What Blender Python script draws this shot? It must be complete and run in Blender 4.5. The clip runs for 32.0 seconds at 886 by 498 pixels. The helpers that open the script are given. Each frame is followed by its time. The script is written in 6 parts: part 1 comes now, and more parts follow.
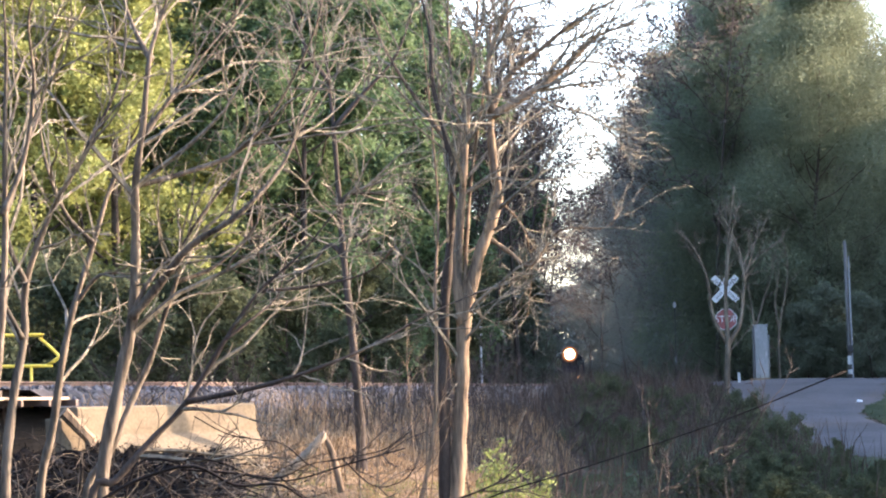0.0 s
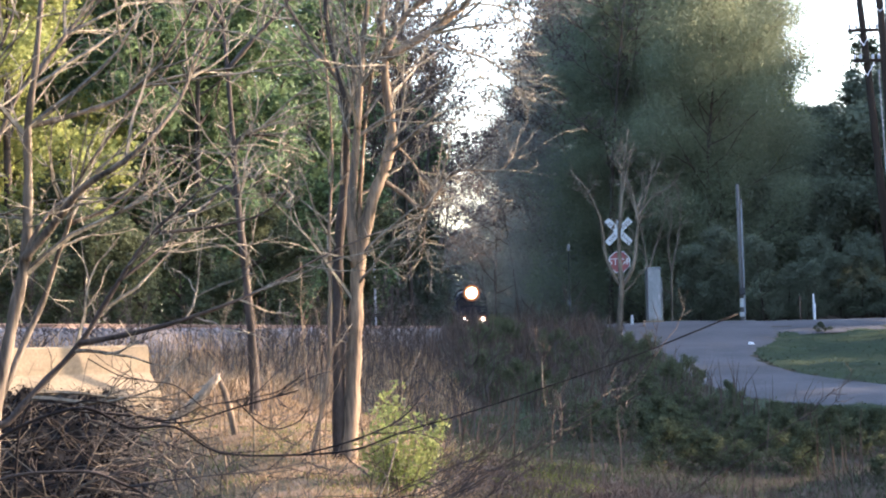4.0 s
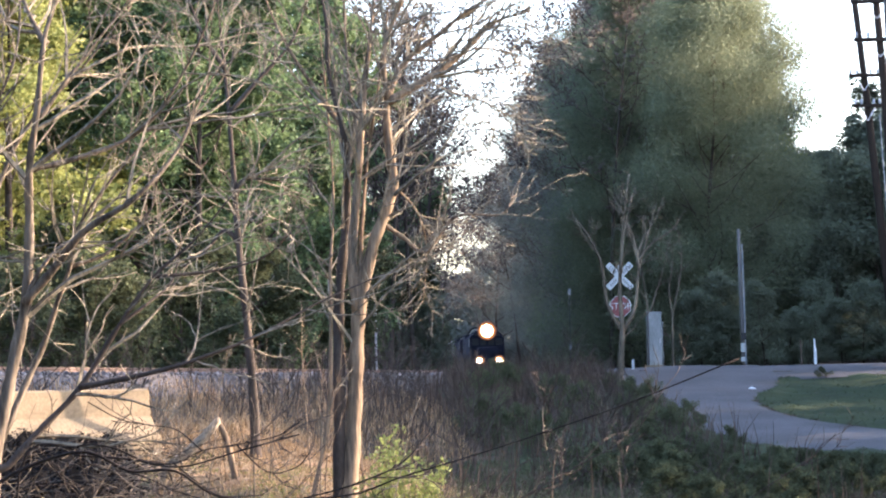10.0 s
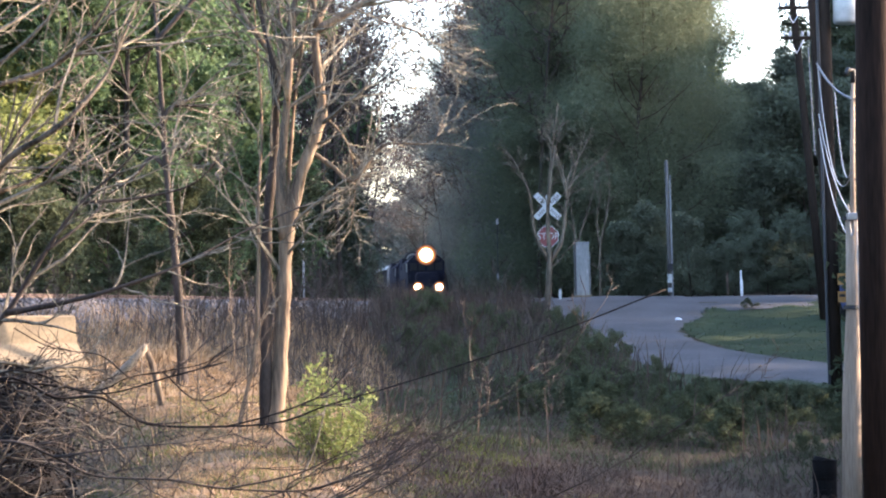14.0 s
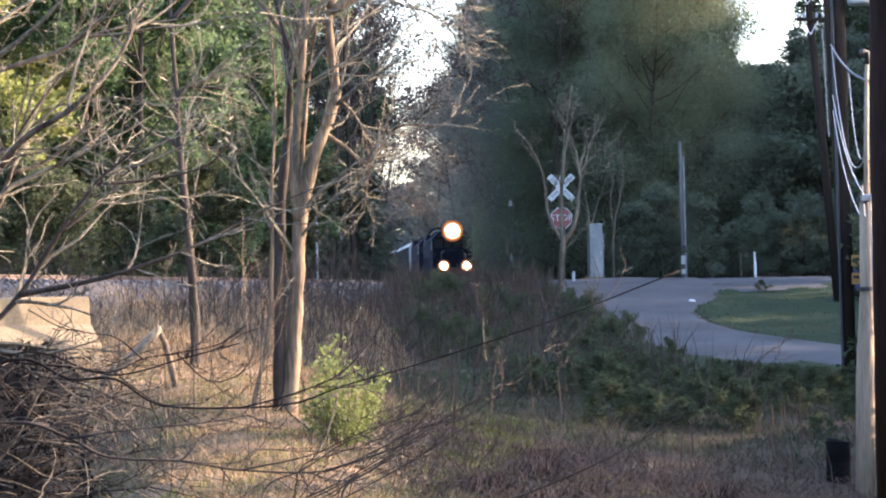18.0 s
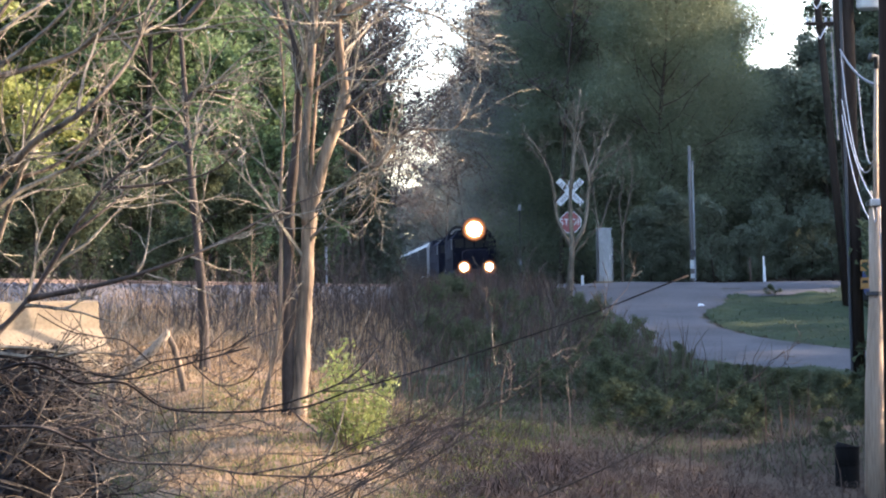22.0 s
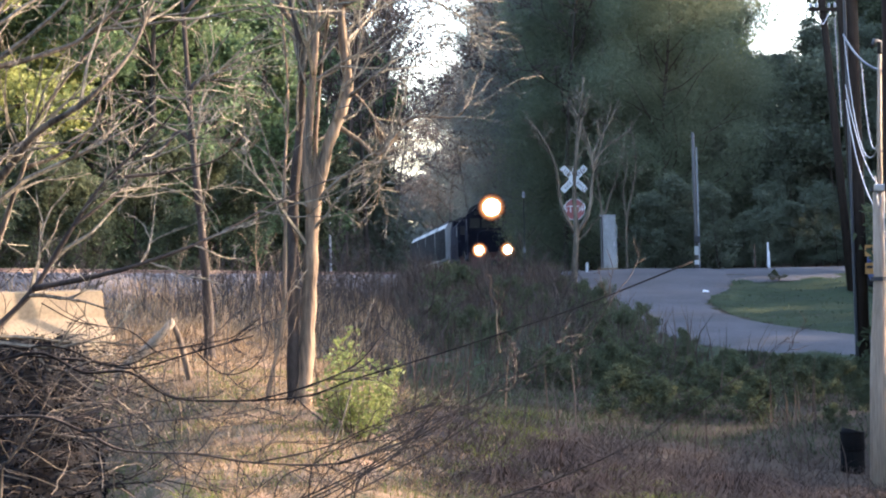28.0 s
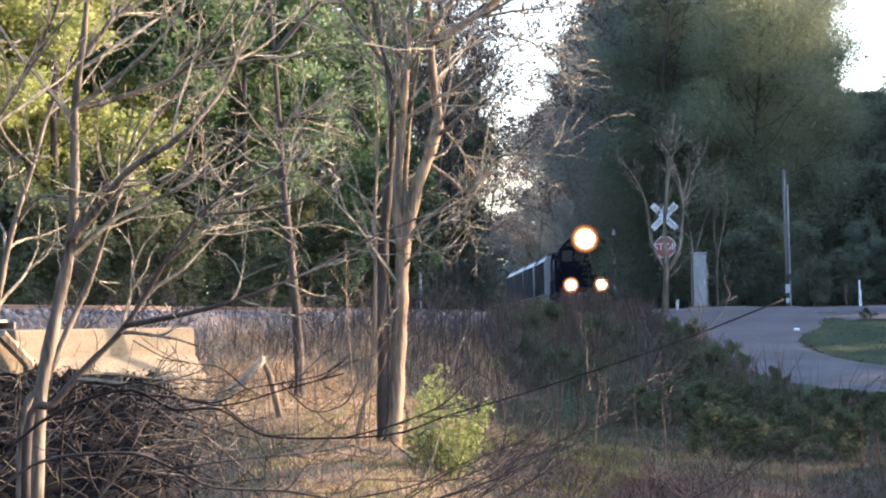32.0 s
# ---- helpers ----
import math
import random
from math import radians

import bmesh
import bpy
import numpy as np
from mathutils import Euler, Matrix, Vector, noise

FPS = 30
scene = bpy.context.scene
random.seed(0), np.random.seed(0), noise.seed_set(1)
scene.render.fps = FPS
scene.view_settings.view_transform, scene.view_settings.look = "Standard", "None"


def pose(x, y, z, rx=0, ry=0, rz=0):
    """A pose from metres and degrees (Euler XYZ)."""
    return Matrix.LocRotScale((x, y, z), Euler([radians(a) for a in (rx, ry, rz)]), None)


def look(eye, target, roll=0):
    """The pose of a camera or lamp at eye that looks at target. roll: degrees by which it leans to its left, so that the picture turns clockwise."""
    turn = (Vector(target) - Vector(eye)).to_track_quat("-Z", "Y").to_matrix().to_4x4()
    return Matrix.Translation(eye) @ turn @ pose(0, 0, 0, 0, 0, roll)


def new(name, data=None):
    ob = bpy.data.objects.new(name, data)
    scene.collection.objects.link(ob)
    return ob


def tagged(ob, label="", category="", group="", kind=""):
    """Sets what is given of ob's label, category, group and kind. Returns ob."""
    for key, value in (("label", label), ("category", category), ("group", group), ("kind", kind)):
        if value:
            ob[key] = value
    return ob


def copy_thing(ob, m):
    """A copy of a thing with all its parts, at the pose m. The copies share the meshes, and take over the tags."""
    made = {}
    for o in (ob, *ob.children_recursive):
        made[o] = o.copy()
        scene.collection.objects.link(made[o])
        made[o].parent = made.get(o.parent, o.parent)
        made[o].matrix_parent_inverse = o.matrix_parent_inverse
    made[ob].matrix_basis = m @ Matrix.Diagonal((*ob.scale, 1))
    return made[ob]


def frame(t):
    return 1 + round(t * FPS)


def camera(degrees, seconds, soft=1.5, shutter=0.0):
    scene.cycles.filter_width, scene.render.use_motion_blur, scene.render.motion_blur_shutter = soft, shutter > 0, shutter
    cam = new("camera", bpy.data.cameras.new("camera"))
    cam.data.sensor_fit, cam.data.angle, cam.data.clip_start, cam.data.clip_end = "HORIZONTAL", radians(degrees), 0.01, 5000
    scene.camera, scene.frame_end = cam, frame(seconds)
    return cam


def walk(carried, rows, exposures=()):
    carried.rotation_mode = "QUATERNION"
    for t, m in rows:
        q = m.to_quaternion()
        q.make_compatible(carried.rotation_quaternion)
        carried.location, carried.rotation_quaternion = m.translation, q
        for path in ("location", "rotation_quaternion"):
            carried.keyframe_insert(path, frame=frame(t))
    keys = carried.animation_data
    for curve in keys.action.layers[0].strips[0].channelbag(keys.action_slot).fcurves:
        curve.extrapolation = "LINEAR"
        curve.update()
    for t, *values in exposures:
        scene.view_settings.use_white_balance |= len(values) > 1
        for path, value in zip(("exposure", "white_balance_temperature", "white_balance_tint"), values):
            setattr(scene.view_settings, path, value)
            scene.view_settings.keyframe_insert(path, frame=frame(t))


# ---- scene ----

EYE = (0.0, 0.0, 2.0)
# seconds, heading to the right, tilt upwards, lean: the camera is held in the hand at one spot
PATH = (
    (0, 0.00, 3.23, -1.50), (0.5, 0.05, 3.08, -1.71), (1, 0.67, 2.85, -1.74), (1.5, 1.27, 2.37, -1.65),
    (2, 1.77, 2.00, -1.58), (2.5, 1.99, 1.92, -1.56), (3, 2.02, 1.81, -1.56), (3.5, 2.03, 1.90, -1.48),
    (5.5, 2.38, 2.37, -1.55), (6, 2.27, 2.60, -1.48), (6.5, 2.49, 2.79, -1.54), (7, 2.64, 2.84, -1.55),
    (7.5, 2.63, 2.76, -1.52), (8, 2.60, 2.73, -1.52), (8.5, 2.46, 2.80, -1.45), (9, 2.15, 2.97, -1.48),
    (9.5, 1.98, 3.00, -1.48), (10, 2.12, 2.90, -1.36), (10.5, 2.09, 2.65, -1.43), (11, 2.23, 2.29, -1.46),
    (11.5, 2.71, 1.71, -1.40), (12, 3.15, 1.10, -1.24), (12.5, 3.14, 1.07, -1.15), (13, 3.29, 1.27, -1.03),
    (13.5, 3.63, 1.34, -1.00), (14, 3.55, 1.43, -0.95), (14.5, 3.26, 1.54, -0.84), (16.5, 3.29, 1.39, -1.23),
    (17, 3.19, 1.54, -1.05), (17.5, 3.40, 1.39, -0.86), (18, 3.27, 1.06, -0.93), (18.5, 2.95, 1.06, -0.94),
    (19, 2.81, 1.27, -0.91), (19.5, 2.87, 1.24, -0.94), (20, 2.90, 1.21, -1.01), (20.5, 3.00, 1.11, -0.94),
    (21, 3.00, 1.10, -0.96), (21.5, 2.94, 1.13, -0.92), (22, 3.09, 1.15, -0.89), (22.5, 3.15, 1.33, -0.93),
    (23, 3.13, 1.59, -0.99), (23.5, 3.19, 1.59, -1.01), (24, 3.22, 1.48, -0.99), (24.5, 3.29, 1.40, -0.97),
    (25, 3.48, 1.34, -0.99), (25.5, 3.49, 1.27, -1.03), (27.5, 3.36, 1.03, -1.33), (28, 3.00, 0.90, -1.19),
    (28.5, 2.34, 1.23, -1.10), (29, 2.10, 1.70, -0.91), (29.5, 1.59, 2.35, -0.61), (30, 1.08, 2.69, -0.66),
    (30.5, 1.50, 2.40, -0.87), (31, 1.66, 2.08, -1.00), (31.5, 1.53, 1.67, -1.16), (32, 1.19, 1.70, -1.11),
)


def held(yaw, tilt, lean):
    return pose(*EYE, 90 + tilt, 0, -yaw) @ pose(0, 0, 0, 0, 0, lean)


cam = camera(17.82, 32.0, soft=2.1)
walk(cam, [(t, held(a, b, c)) for t, a, b, c in PATH], exposures=[(0, 3.12, 5850, 20), (32, 3.12, 5850, 20)])

# ---- light: a low evening sun from beyond the wooded hill ----
SUN_ELEV, SUN_AZ = 16.0, 76.0      # degrees; azimuth clockwise from the view's forward axis
world = bpy.data.worlds.new("evening_sky")
scene.world = world
world.use_nodes = True
wn = world.node_tree.nodes
sky = wn.new("ShaderNodeTexSky")
sky.sky_type, sky.sun_disc = "NISHITA", False
sky.sun_elevation, sky.sun_rotation = radians(SUN_ELEV), radians(SUN_AZ)
sky.air_density, sky.dust_density, sky.ozone_density = 1.0, 2.2, 1.0
wn["Background"].inputs["Strength"].default_value = 0.15
world.node_tree.links.new(sky.outputs["Color"], wn["Background"].inputs["Color"])
sun_data = bpy.data.lights.new("sun", "SUN")
sun_data.energy, sun_data.angle, sun_data.color = 3.1, radians(0.6), (1.0, 0.77, 0.53)
sun = new("sun", sun_data)
sun_from = Vector((math.sin(radians(SUN_AZ)) * math.cos(radians(SUN_ELEV)), math.cos(radians(SUN_AZ)) * math.cos(radians(SUN_ELEV)), math.sin(radians(SUN_ELEV))))
sun.matrix_world = look(Vector((60, 40, 40)), Vector((60, 40, 40)) - sun_from)


# ---- materials ----
def mat(name, c1, c2, scale=3.0, rough=0.8, bump=0.3, fine=40.0, metal=0.0, stretch=(1, 1, 1), spread=(0.3, 0.7), per_object=0.0):
    """Two-scale noise between two colours, with fine relief."""
    m = bpy.data.materials.new(name)
    m.use_nodes = True
    n, l = m.node_tree.nodes, m.node_tree.links
    b = n["Principled BSDF"]
    co, mp = n.new("ShaderNodeTexCoord"), n.new("ShaderNodeMapping")
    mp.inputs["Scale"].default_value = stretch
    l.new(co.outputs["Object"], mp.inputs["Vector"])
    big, small = n.new("ShaderNodeTexNoise"), n.new("ShaderNodeTexNoise")
    big.inputs["Scale"].default_value, small.inputs["Scale"].default_value = scale, fine
    big.inputs["Detail"].default_value, small.inputs["Detail"].default_value = 5, 4
    for t in (big, small):
        l.new(mp.outputs["Vector"], t.inputs["Vector"])
    mix = n.new("ShaderNodeMath")
    mix.operation = "MULTIPLY_ADD"
    mix.inputs[1].default_value = 0.45
    l.new(small.outputs["Fac"], mix.inputs[0])
    sc = n.new("ShaderNodeMath")
    sc.operation = "MULTIPLY"
    sc.inputs[1].default_value = 0.55
    l.new(big.outputs["Fac"], sc.inputs[0])
    l.new(sc.outputs[0], mix.inputs[2])
    ramp = n.new("ShaderNodeValToRGB")
    ramp.color_ramp.elements[0].position, ramp.color_ramp.elements[1].position = spread
    ramp.color_ramp.elements[0].color, ramp.color_ramp.elements[1].color = (*c1, 1), (*c2, 1)
    fac = mix.outputs[0]
    if per_object:
        info, ad = n.new("ShaderNodeObjectInfo"), n.new("ShaderNodeMath")
        ad.operation = "MULTIPLY_ADD"
        ad.inputs[1].default_value = per_object
        l.new(info.outputs["Random"], ad.inputs[0])
        l.new(fac, ad.inputs[2])
        fac = ad.outputs[0]
    l.new(fac, ramp.inputs["Fac"])
    l.new(ramp.outputs["Color"], b.inputs["Base Color"])
    b.inputs["Roughness"].default_value, b.inputs["Metallic"].default_value = rough, metal
    b.inputs["Specular IOR Level"].default_value = 0.06 if rough > 0.84 else 0.5
    bp = n.new("ShaderNodeBump")
    bp.inputs["Strength"].default_value, bp.inputs["Distance"].default_value = bump, 0.02
    l.new(mix.outputs[0], bp.inputs["Height"])
    l.new(bp.outputs["Normal"], b.inputs["Normal"])
    return m


def leafy(name, colours, glow=0.35, rough=0.55, gloss=0.1):
    """Leaves: each island its own tint; part of the light passes through."""
    m = bpy.data.materials.new(name)
    m.use_nodes = True
    n, l = m.node_tree.nodes, m.node_tree.links
    b = n["Principled BSDF"]
    geo, ramp = n.new("ShaderNodeNewGeometry"), n.new("ShaderNodeValToRGB")
    while len(ramp.color_ramp.elements) < len(colours):
        ramp.color_ramp.elements.new(0.5)
    for i, c in enumerate(colours):
        ramp.color_ramp.elements[i].position = i / (len(colours) - 1)
        ramp.color_ramp.elements[i].color = (*c, 1)
    l.new(geo.outputs["Random Per Island"], ramp.inputs["Fac"])
    l.new(ramp.outputs["Color"], b.inputs["Base Color"])
    b.inputs["Roughness"].default_value, b.inputs["Specular IOR Level"].default_value = rough, gloss
    tr, mx = n.new("ShaderNodeBsdfTranslucent"), n.new("ShaderNodeMixShader")
    l.new(ramp.outputs["Color"], tr.inputs["Color"])
    mx.inputs["Fac"].default_value = glow
    l.new(b.outputs[0], mx.inputs[1])
    l.new(tr.outputs[0], mx.inputs[2])
    l.new(mx.outputs[0], n["Material Output"].inputs["Surface"])
    return m


def lamp_mat(name, colour, strength):
    m = bpy.data.materials.new(name)
    m.use_nodes = True
    b = m.node_tree.nodes["Principled BSDF"]
    b.inputs["Base Color"].default_value = (0.02, 0.015, 0.01, 1)
    b.inputs["Emission Color"].default_value, b.inputs["Emission Strength"].default_value = (*colour, 1), strength
    return m


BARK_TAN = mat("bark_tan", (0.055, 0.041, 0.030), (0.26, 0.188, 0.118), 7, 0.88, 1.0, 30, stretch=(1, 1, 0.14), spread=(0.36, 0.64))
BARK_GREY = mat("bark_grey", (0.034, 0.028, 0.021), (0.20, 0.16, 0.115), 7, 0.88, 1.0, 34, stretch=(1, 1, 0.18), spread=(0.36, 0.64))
TWIG_PALE = mat("twig_pale", (0.048, 0.043, 0.032), (0.245, 0.21, 0.15), 9, 0.88, 0.6, 40, stretch=(1, 1, 0.5), spread=(0.34, 0.62))
SNAG_WOOD = mat("bleached_wood", (0.11, 0.088, 0.062), (0.33, 0.265, 0.185), 6, 0.88, 0.7, 40, stretch=(1, 1, 0.4))
# bark with the shade of low boughs and brushwood painted in
BARK_SHADED = mat("bark_shaded_black", (0.008, 0.007, 0.006), (0.032, 0.025, 0.021), 4, 0.9, 0.5, 60, stretch=(1, 1, 0.25))
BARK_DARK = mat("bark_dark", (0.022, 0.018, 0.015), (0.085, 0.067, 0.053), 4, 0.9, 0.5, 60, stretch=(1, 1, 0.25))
LEAF_YELLOW = leafy("leaf_yellow_green", ((0.155, 0.17, 0.045), (0.205, 0.22, 0.065), (0.27, 0.28, 0.10)), 0.5)
LEAF_GREEN = leafy("leaf_green", ((0.06, 0.088, 0.04), (0.09, 0.135, 0.06), (0.14, 0.19, 0.085)), 0.48)
# distant haze is put into this leaf colour, greyed and lightened
LEAF_HAZED = leafy("leaf_hazed_grey", ((0.128, 0.128, 0.108), (0.158, 0.157, 0.13), (0.19, 0.188, 0.152)), 0.5, 0.9, 0.03)
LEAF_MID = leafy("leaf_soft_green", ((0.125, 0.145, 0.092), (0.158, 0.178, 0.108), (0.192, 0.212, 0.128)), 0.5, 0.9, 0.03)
# lightened likewise, for haze over the bank
LEAF_BANK_HAZED = leafy("leaf_bank_hazed", ((0.11, 0.125, 0.088), (0.13, 0.148, 0.10), (0.155, 0.172, 0.115)), 0.5, 0.9, 0.03)
LEAF_OLIVE = leafy("leaf_olive", ((0.052, 0.062, 0.035), (0.072, 0.083, 0.044), (0.095, 0.105, 0.055)), 0.48, 0.8, 0.03)
LEAF_FRESH = leafy("leaf_fresh_green", ((0.10, 0.12, 0.035), (0.17, 0.195, 0.058), (0.25, 0.275, 0.09)), 0.45)
LEAF_BUD = leafy("leaf_bud_brown", ((0.075, 0.06, 0.052), (0.11, 0.09, 0.075), (0.15, 0.125, 0.10)), 0.4, 0.9, 0.03)
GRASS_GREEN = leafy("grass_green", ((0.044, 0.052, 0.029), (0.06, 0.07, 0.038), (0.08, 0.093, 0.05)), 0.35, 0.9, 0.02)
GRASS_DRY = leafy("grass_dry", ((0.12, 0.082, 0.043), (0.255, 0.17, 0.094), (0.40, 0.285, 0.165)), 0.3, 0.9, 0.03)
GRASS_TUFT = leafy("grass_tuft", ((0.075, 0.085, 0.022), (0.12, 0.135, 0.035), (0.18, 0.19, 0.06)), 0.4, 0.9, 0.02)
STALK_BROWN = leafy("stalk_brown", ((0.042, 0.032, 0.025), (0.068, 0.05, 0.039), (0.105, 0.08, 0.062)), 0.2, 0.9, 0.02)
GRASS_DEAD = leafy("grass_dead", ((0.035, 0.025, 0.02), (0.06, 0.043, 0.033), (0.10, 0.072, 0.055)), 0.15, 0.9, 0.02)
# near-black litter and brush: the heap's shade is put into the colour
LITTER_SHADED = leafy("dead_leaves", ((0.002, 0.0018, 0.0015), (0.004, 0.0033, 0.003), (0.008, 0.0065, 0.0055)), 0.05, 0.95, 0.02)
HEAP_SHADED = mat("brush_shade_black", (0.002, 0.0018, 0.0016), (0.006, 0.005, 0.0042), 3, 0.95, 1.0, 25)
SOIL = mat("soil", (0.018, 0.016, 0.011), (0.085, 0.062, 0.04), 0.5, 0.95, 0.8, 9)
THATCH = mat("bank_thatch", (0.055, 0.055, 0.024), (0.27, 0.17, 0.10), 2.2, 0.95, 1.0, 26, spread=(0.40, 0.62))
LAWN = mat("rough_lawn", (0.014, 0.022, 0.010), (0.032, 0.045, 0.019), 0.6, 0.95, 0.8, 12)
GRAVEL_ROAD = mat("gravel_road", (0.034, 0.034, 0.034), (0.094, 0.092, 0.091), 0.35, 0.92, 0.5, 14)
BALLAST = mat("ballast", (0.032, 0.028, 0.026), (0.115, 0.10, 0.092), 2.0, 0.9, 1.0, 16)
RUST = mat("rusty_steel", (0.045, 0.026, 0.018), (0.13, 0.078, 0.05), 3, 0.75, 0.3, 50)
STEEL = mat("worn_steel", (0.30, 0.28, 0.27), (0.55, 0.53, 0.50), 4, 0.35, 0.1, 50, 0.9)
TIE = mat("creosoted_wood", (0.04, 0.03, 0.022), (0.13, 0.10, 0.075), 3, 0.9, 0.5, 40, stretch=(0.3, 1, 1), per_object=0.15)
CONCRETE = mat("weathered_concrete", (0.115, 0.09, 0.056), (0.22, 0.172, 0.11), 1.2, 0.9, 0.35, 22)
POLE_WOOD = mat("weathered_pole", (0.165, 0.125, 0.088), (0.40, 0.305, 0.215), 3, 0.85, 0.5, 50, stretch=(1, 1, 0.08))
POLE_BROWN = mat("tarred_pole", (0.007, 0.006, 0.005), (0.045, 0.026, 0.018), 3, 0.85, 0.5, 50, stretch=(1, 1, 0.08))
POLE_DARK = mat("creosoted_pole", (0.008, 0.007, 0.006), (0.04, 0.028, 0.021), 3, 0.85, 0.5, 50, stretch=(1, 1, 0.08))
WHITE_PAINT = mat("white_paint", (0.55, 0.55, 0.53), (0.80, 0.80, 0.78), 3, 0.6, 0.1, 30)
SILVER_PAINT = mat("aluminium_paint", (0.13, 0.13, 0.125), (0.33, 0.33, 0.32), 3, 0.5, 0.1, 25, 0.3, stretch=(1, 1, 0.3))
GALVANISED = mat("galvanised_steel", (0.35, 0.36, 0.37), (0.55, 0.56, 0.57), 5, 0.5, 0.1, 40, 0.7)
SIGN_WHITE = mat("sign_white", (0.34, 0.34, 0.325), (0.49, 0.49, 0.47), 4, 0.5, 0.05, 30)
MARK_GREY = mat("worn_lettering", (0.10, 0.10, 0.10), (0.19, 0.19, 0.185), 4, 0.6, 0.05, 30)
SIGN_RED = mat("sign_red", (0.13, 0.024, 0.022), (0.20, 0.04, 0.036), 4, 0.5, 0.05, 30)
SIGN_GREY = mat("sign_back", (0.18, 0.19, 0.20), (0.32, 0.33, 0.34), 4, 0.5, 0.05, 30, 0.5)
YELLOW_PAINT = mat("yellow_paint", (0.62, 0.42, 0.03), (0.80, 0.58, 0.06), 4, 0.55, 0.1, 30)
PLATE_ORANGE = mat("dull_orange", (0.30, 0.15, 0.04), (0.42, 0.22, 0.06), 4, 0.6, 0.05, 30)
NAVY = mat("navy_paint", (0.010, 0.010, 0.017), (0.026, 0.026, 0.038), 1.5, 0.88, 0.1, 20)
BLACK = mat("sooty_black", (0.008, 0.008, 0.008), (0.03, 0.028, 0.026), 3, 0.7, 0.2, 30)
CAR_GREY = mat("hopper_grey", (0.22, 0.212, 0.20), (0.40, 0.388, 0.37), 1.0, 0.65, 0.15, 14, stretch=(1, 1, 0.3))
LOCO_RED = mat("oxide_red", (0.04, 0.016, 0.014), (0.075, 0.026, 0.022), 2, 0.6, 0.1, 25)
# roof colour darkened to hold down the sky light on it
CAR_ROOF = mat("dark_roof", (0.03, 0.03, 0.03), (0.085, 0.082, 0.08), 1.5, 0.85, 0.2, 20)
GLASS_DARK = mat("cab_glass", (0.006, 0.007, 0.008), (0.015, 0.017, 0.02), 2, 0.3, 0.0, 20)
MARKER_WOOD = mat("silvered_wood", (0.06, 0.056, 0.052), (0.19, 0.178, 0.165), 3, 0.85, 0.4, 50, stretch=(1, 1, 0.08))
CABLE = mat("black_cable", (0.012, 0.012, 0.013), (0.03, 0.03, 0.032), 5, 0.6, 0.1, 50)
CABLE_GREY = mat("grey_cable", (0.12, 0.12, 0.122), (0.24, 0.24, 0.245), 5, 0.5, 0.1, 50)
BLUE_PAINT = mat("blue_paint", (0.02, 0.035, 0.10), (0.04, 0.06, 0.16), 2, 0.4, 0.05, 20)
DRUM_BLACK = mat("near_black_plastic", (0.004, 0.004, 0.004), (0.012, 0.011, 0.010), 4, 0.9, 0.3, 30)
RUBBER = mat("rubber", (0.012, 0.012, 0.012), (0.03, 0.03, 0.03), 4, 0.8, 0.3, 30)
HEADLIGHT = lamp_mat("headlight_glass", (1.0, 0.86, 0.58), 4)
# lens glare round the lamps, put in as three fading orange emissive rings
GLOW_INNER = lamp_mat("lamp_glow_inner", (1.0, 0.42, 0.12), 0.36)
GLOW_MIDDLE = lamp_mat("lamp_glow_middle", (1.0, 0.34, 0.09), 0.10)
GLOW_OUTER = lamp_mat("lamp_glow_outer", (1.0, 0.33, 0.10), 0.028)


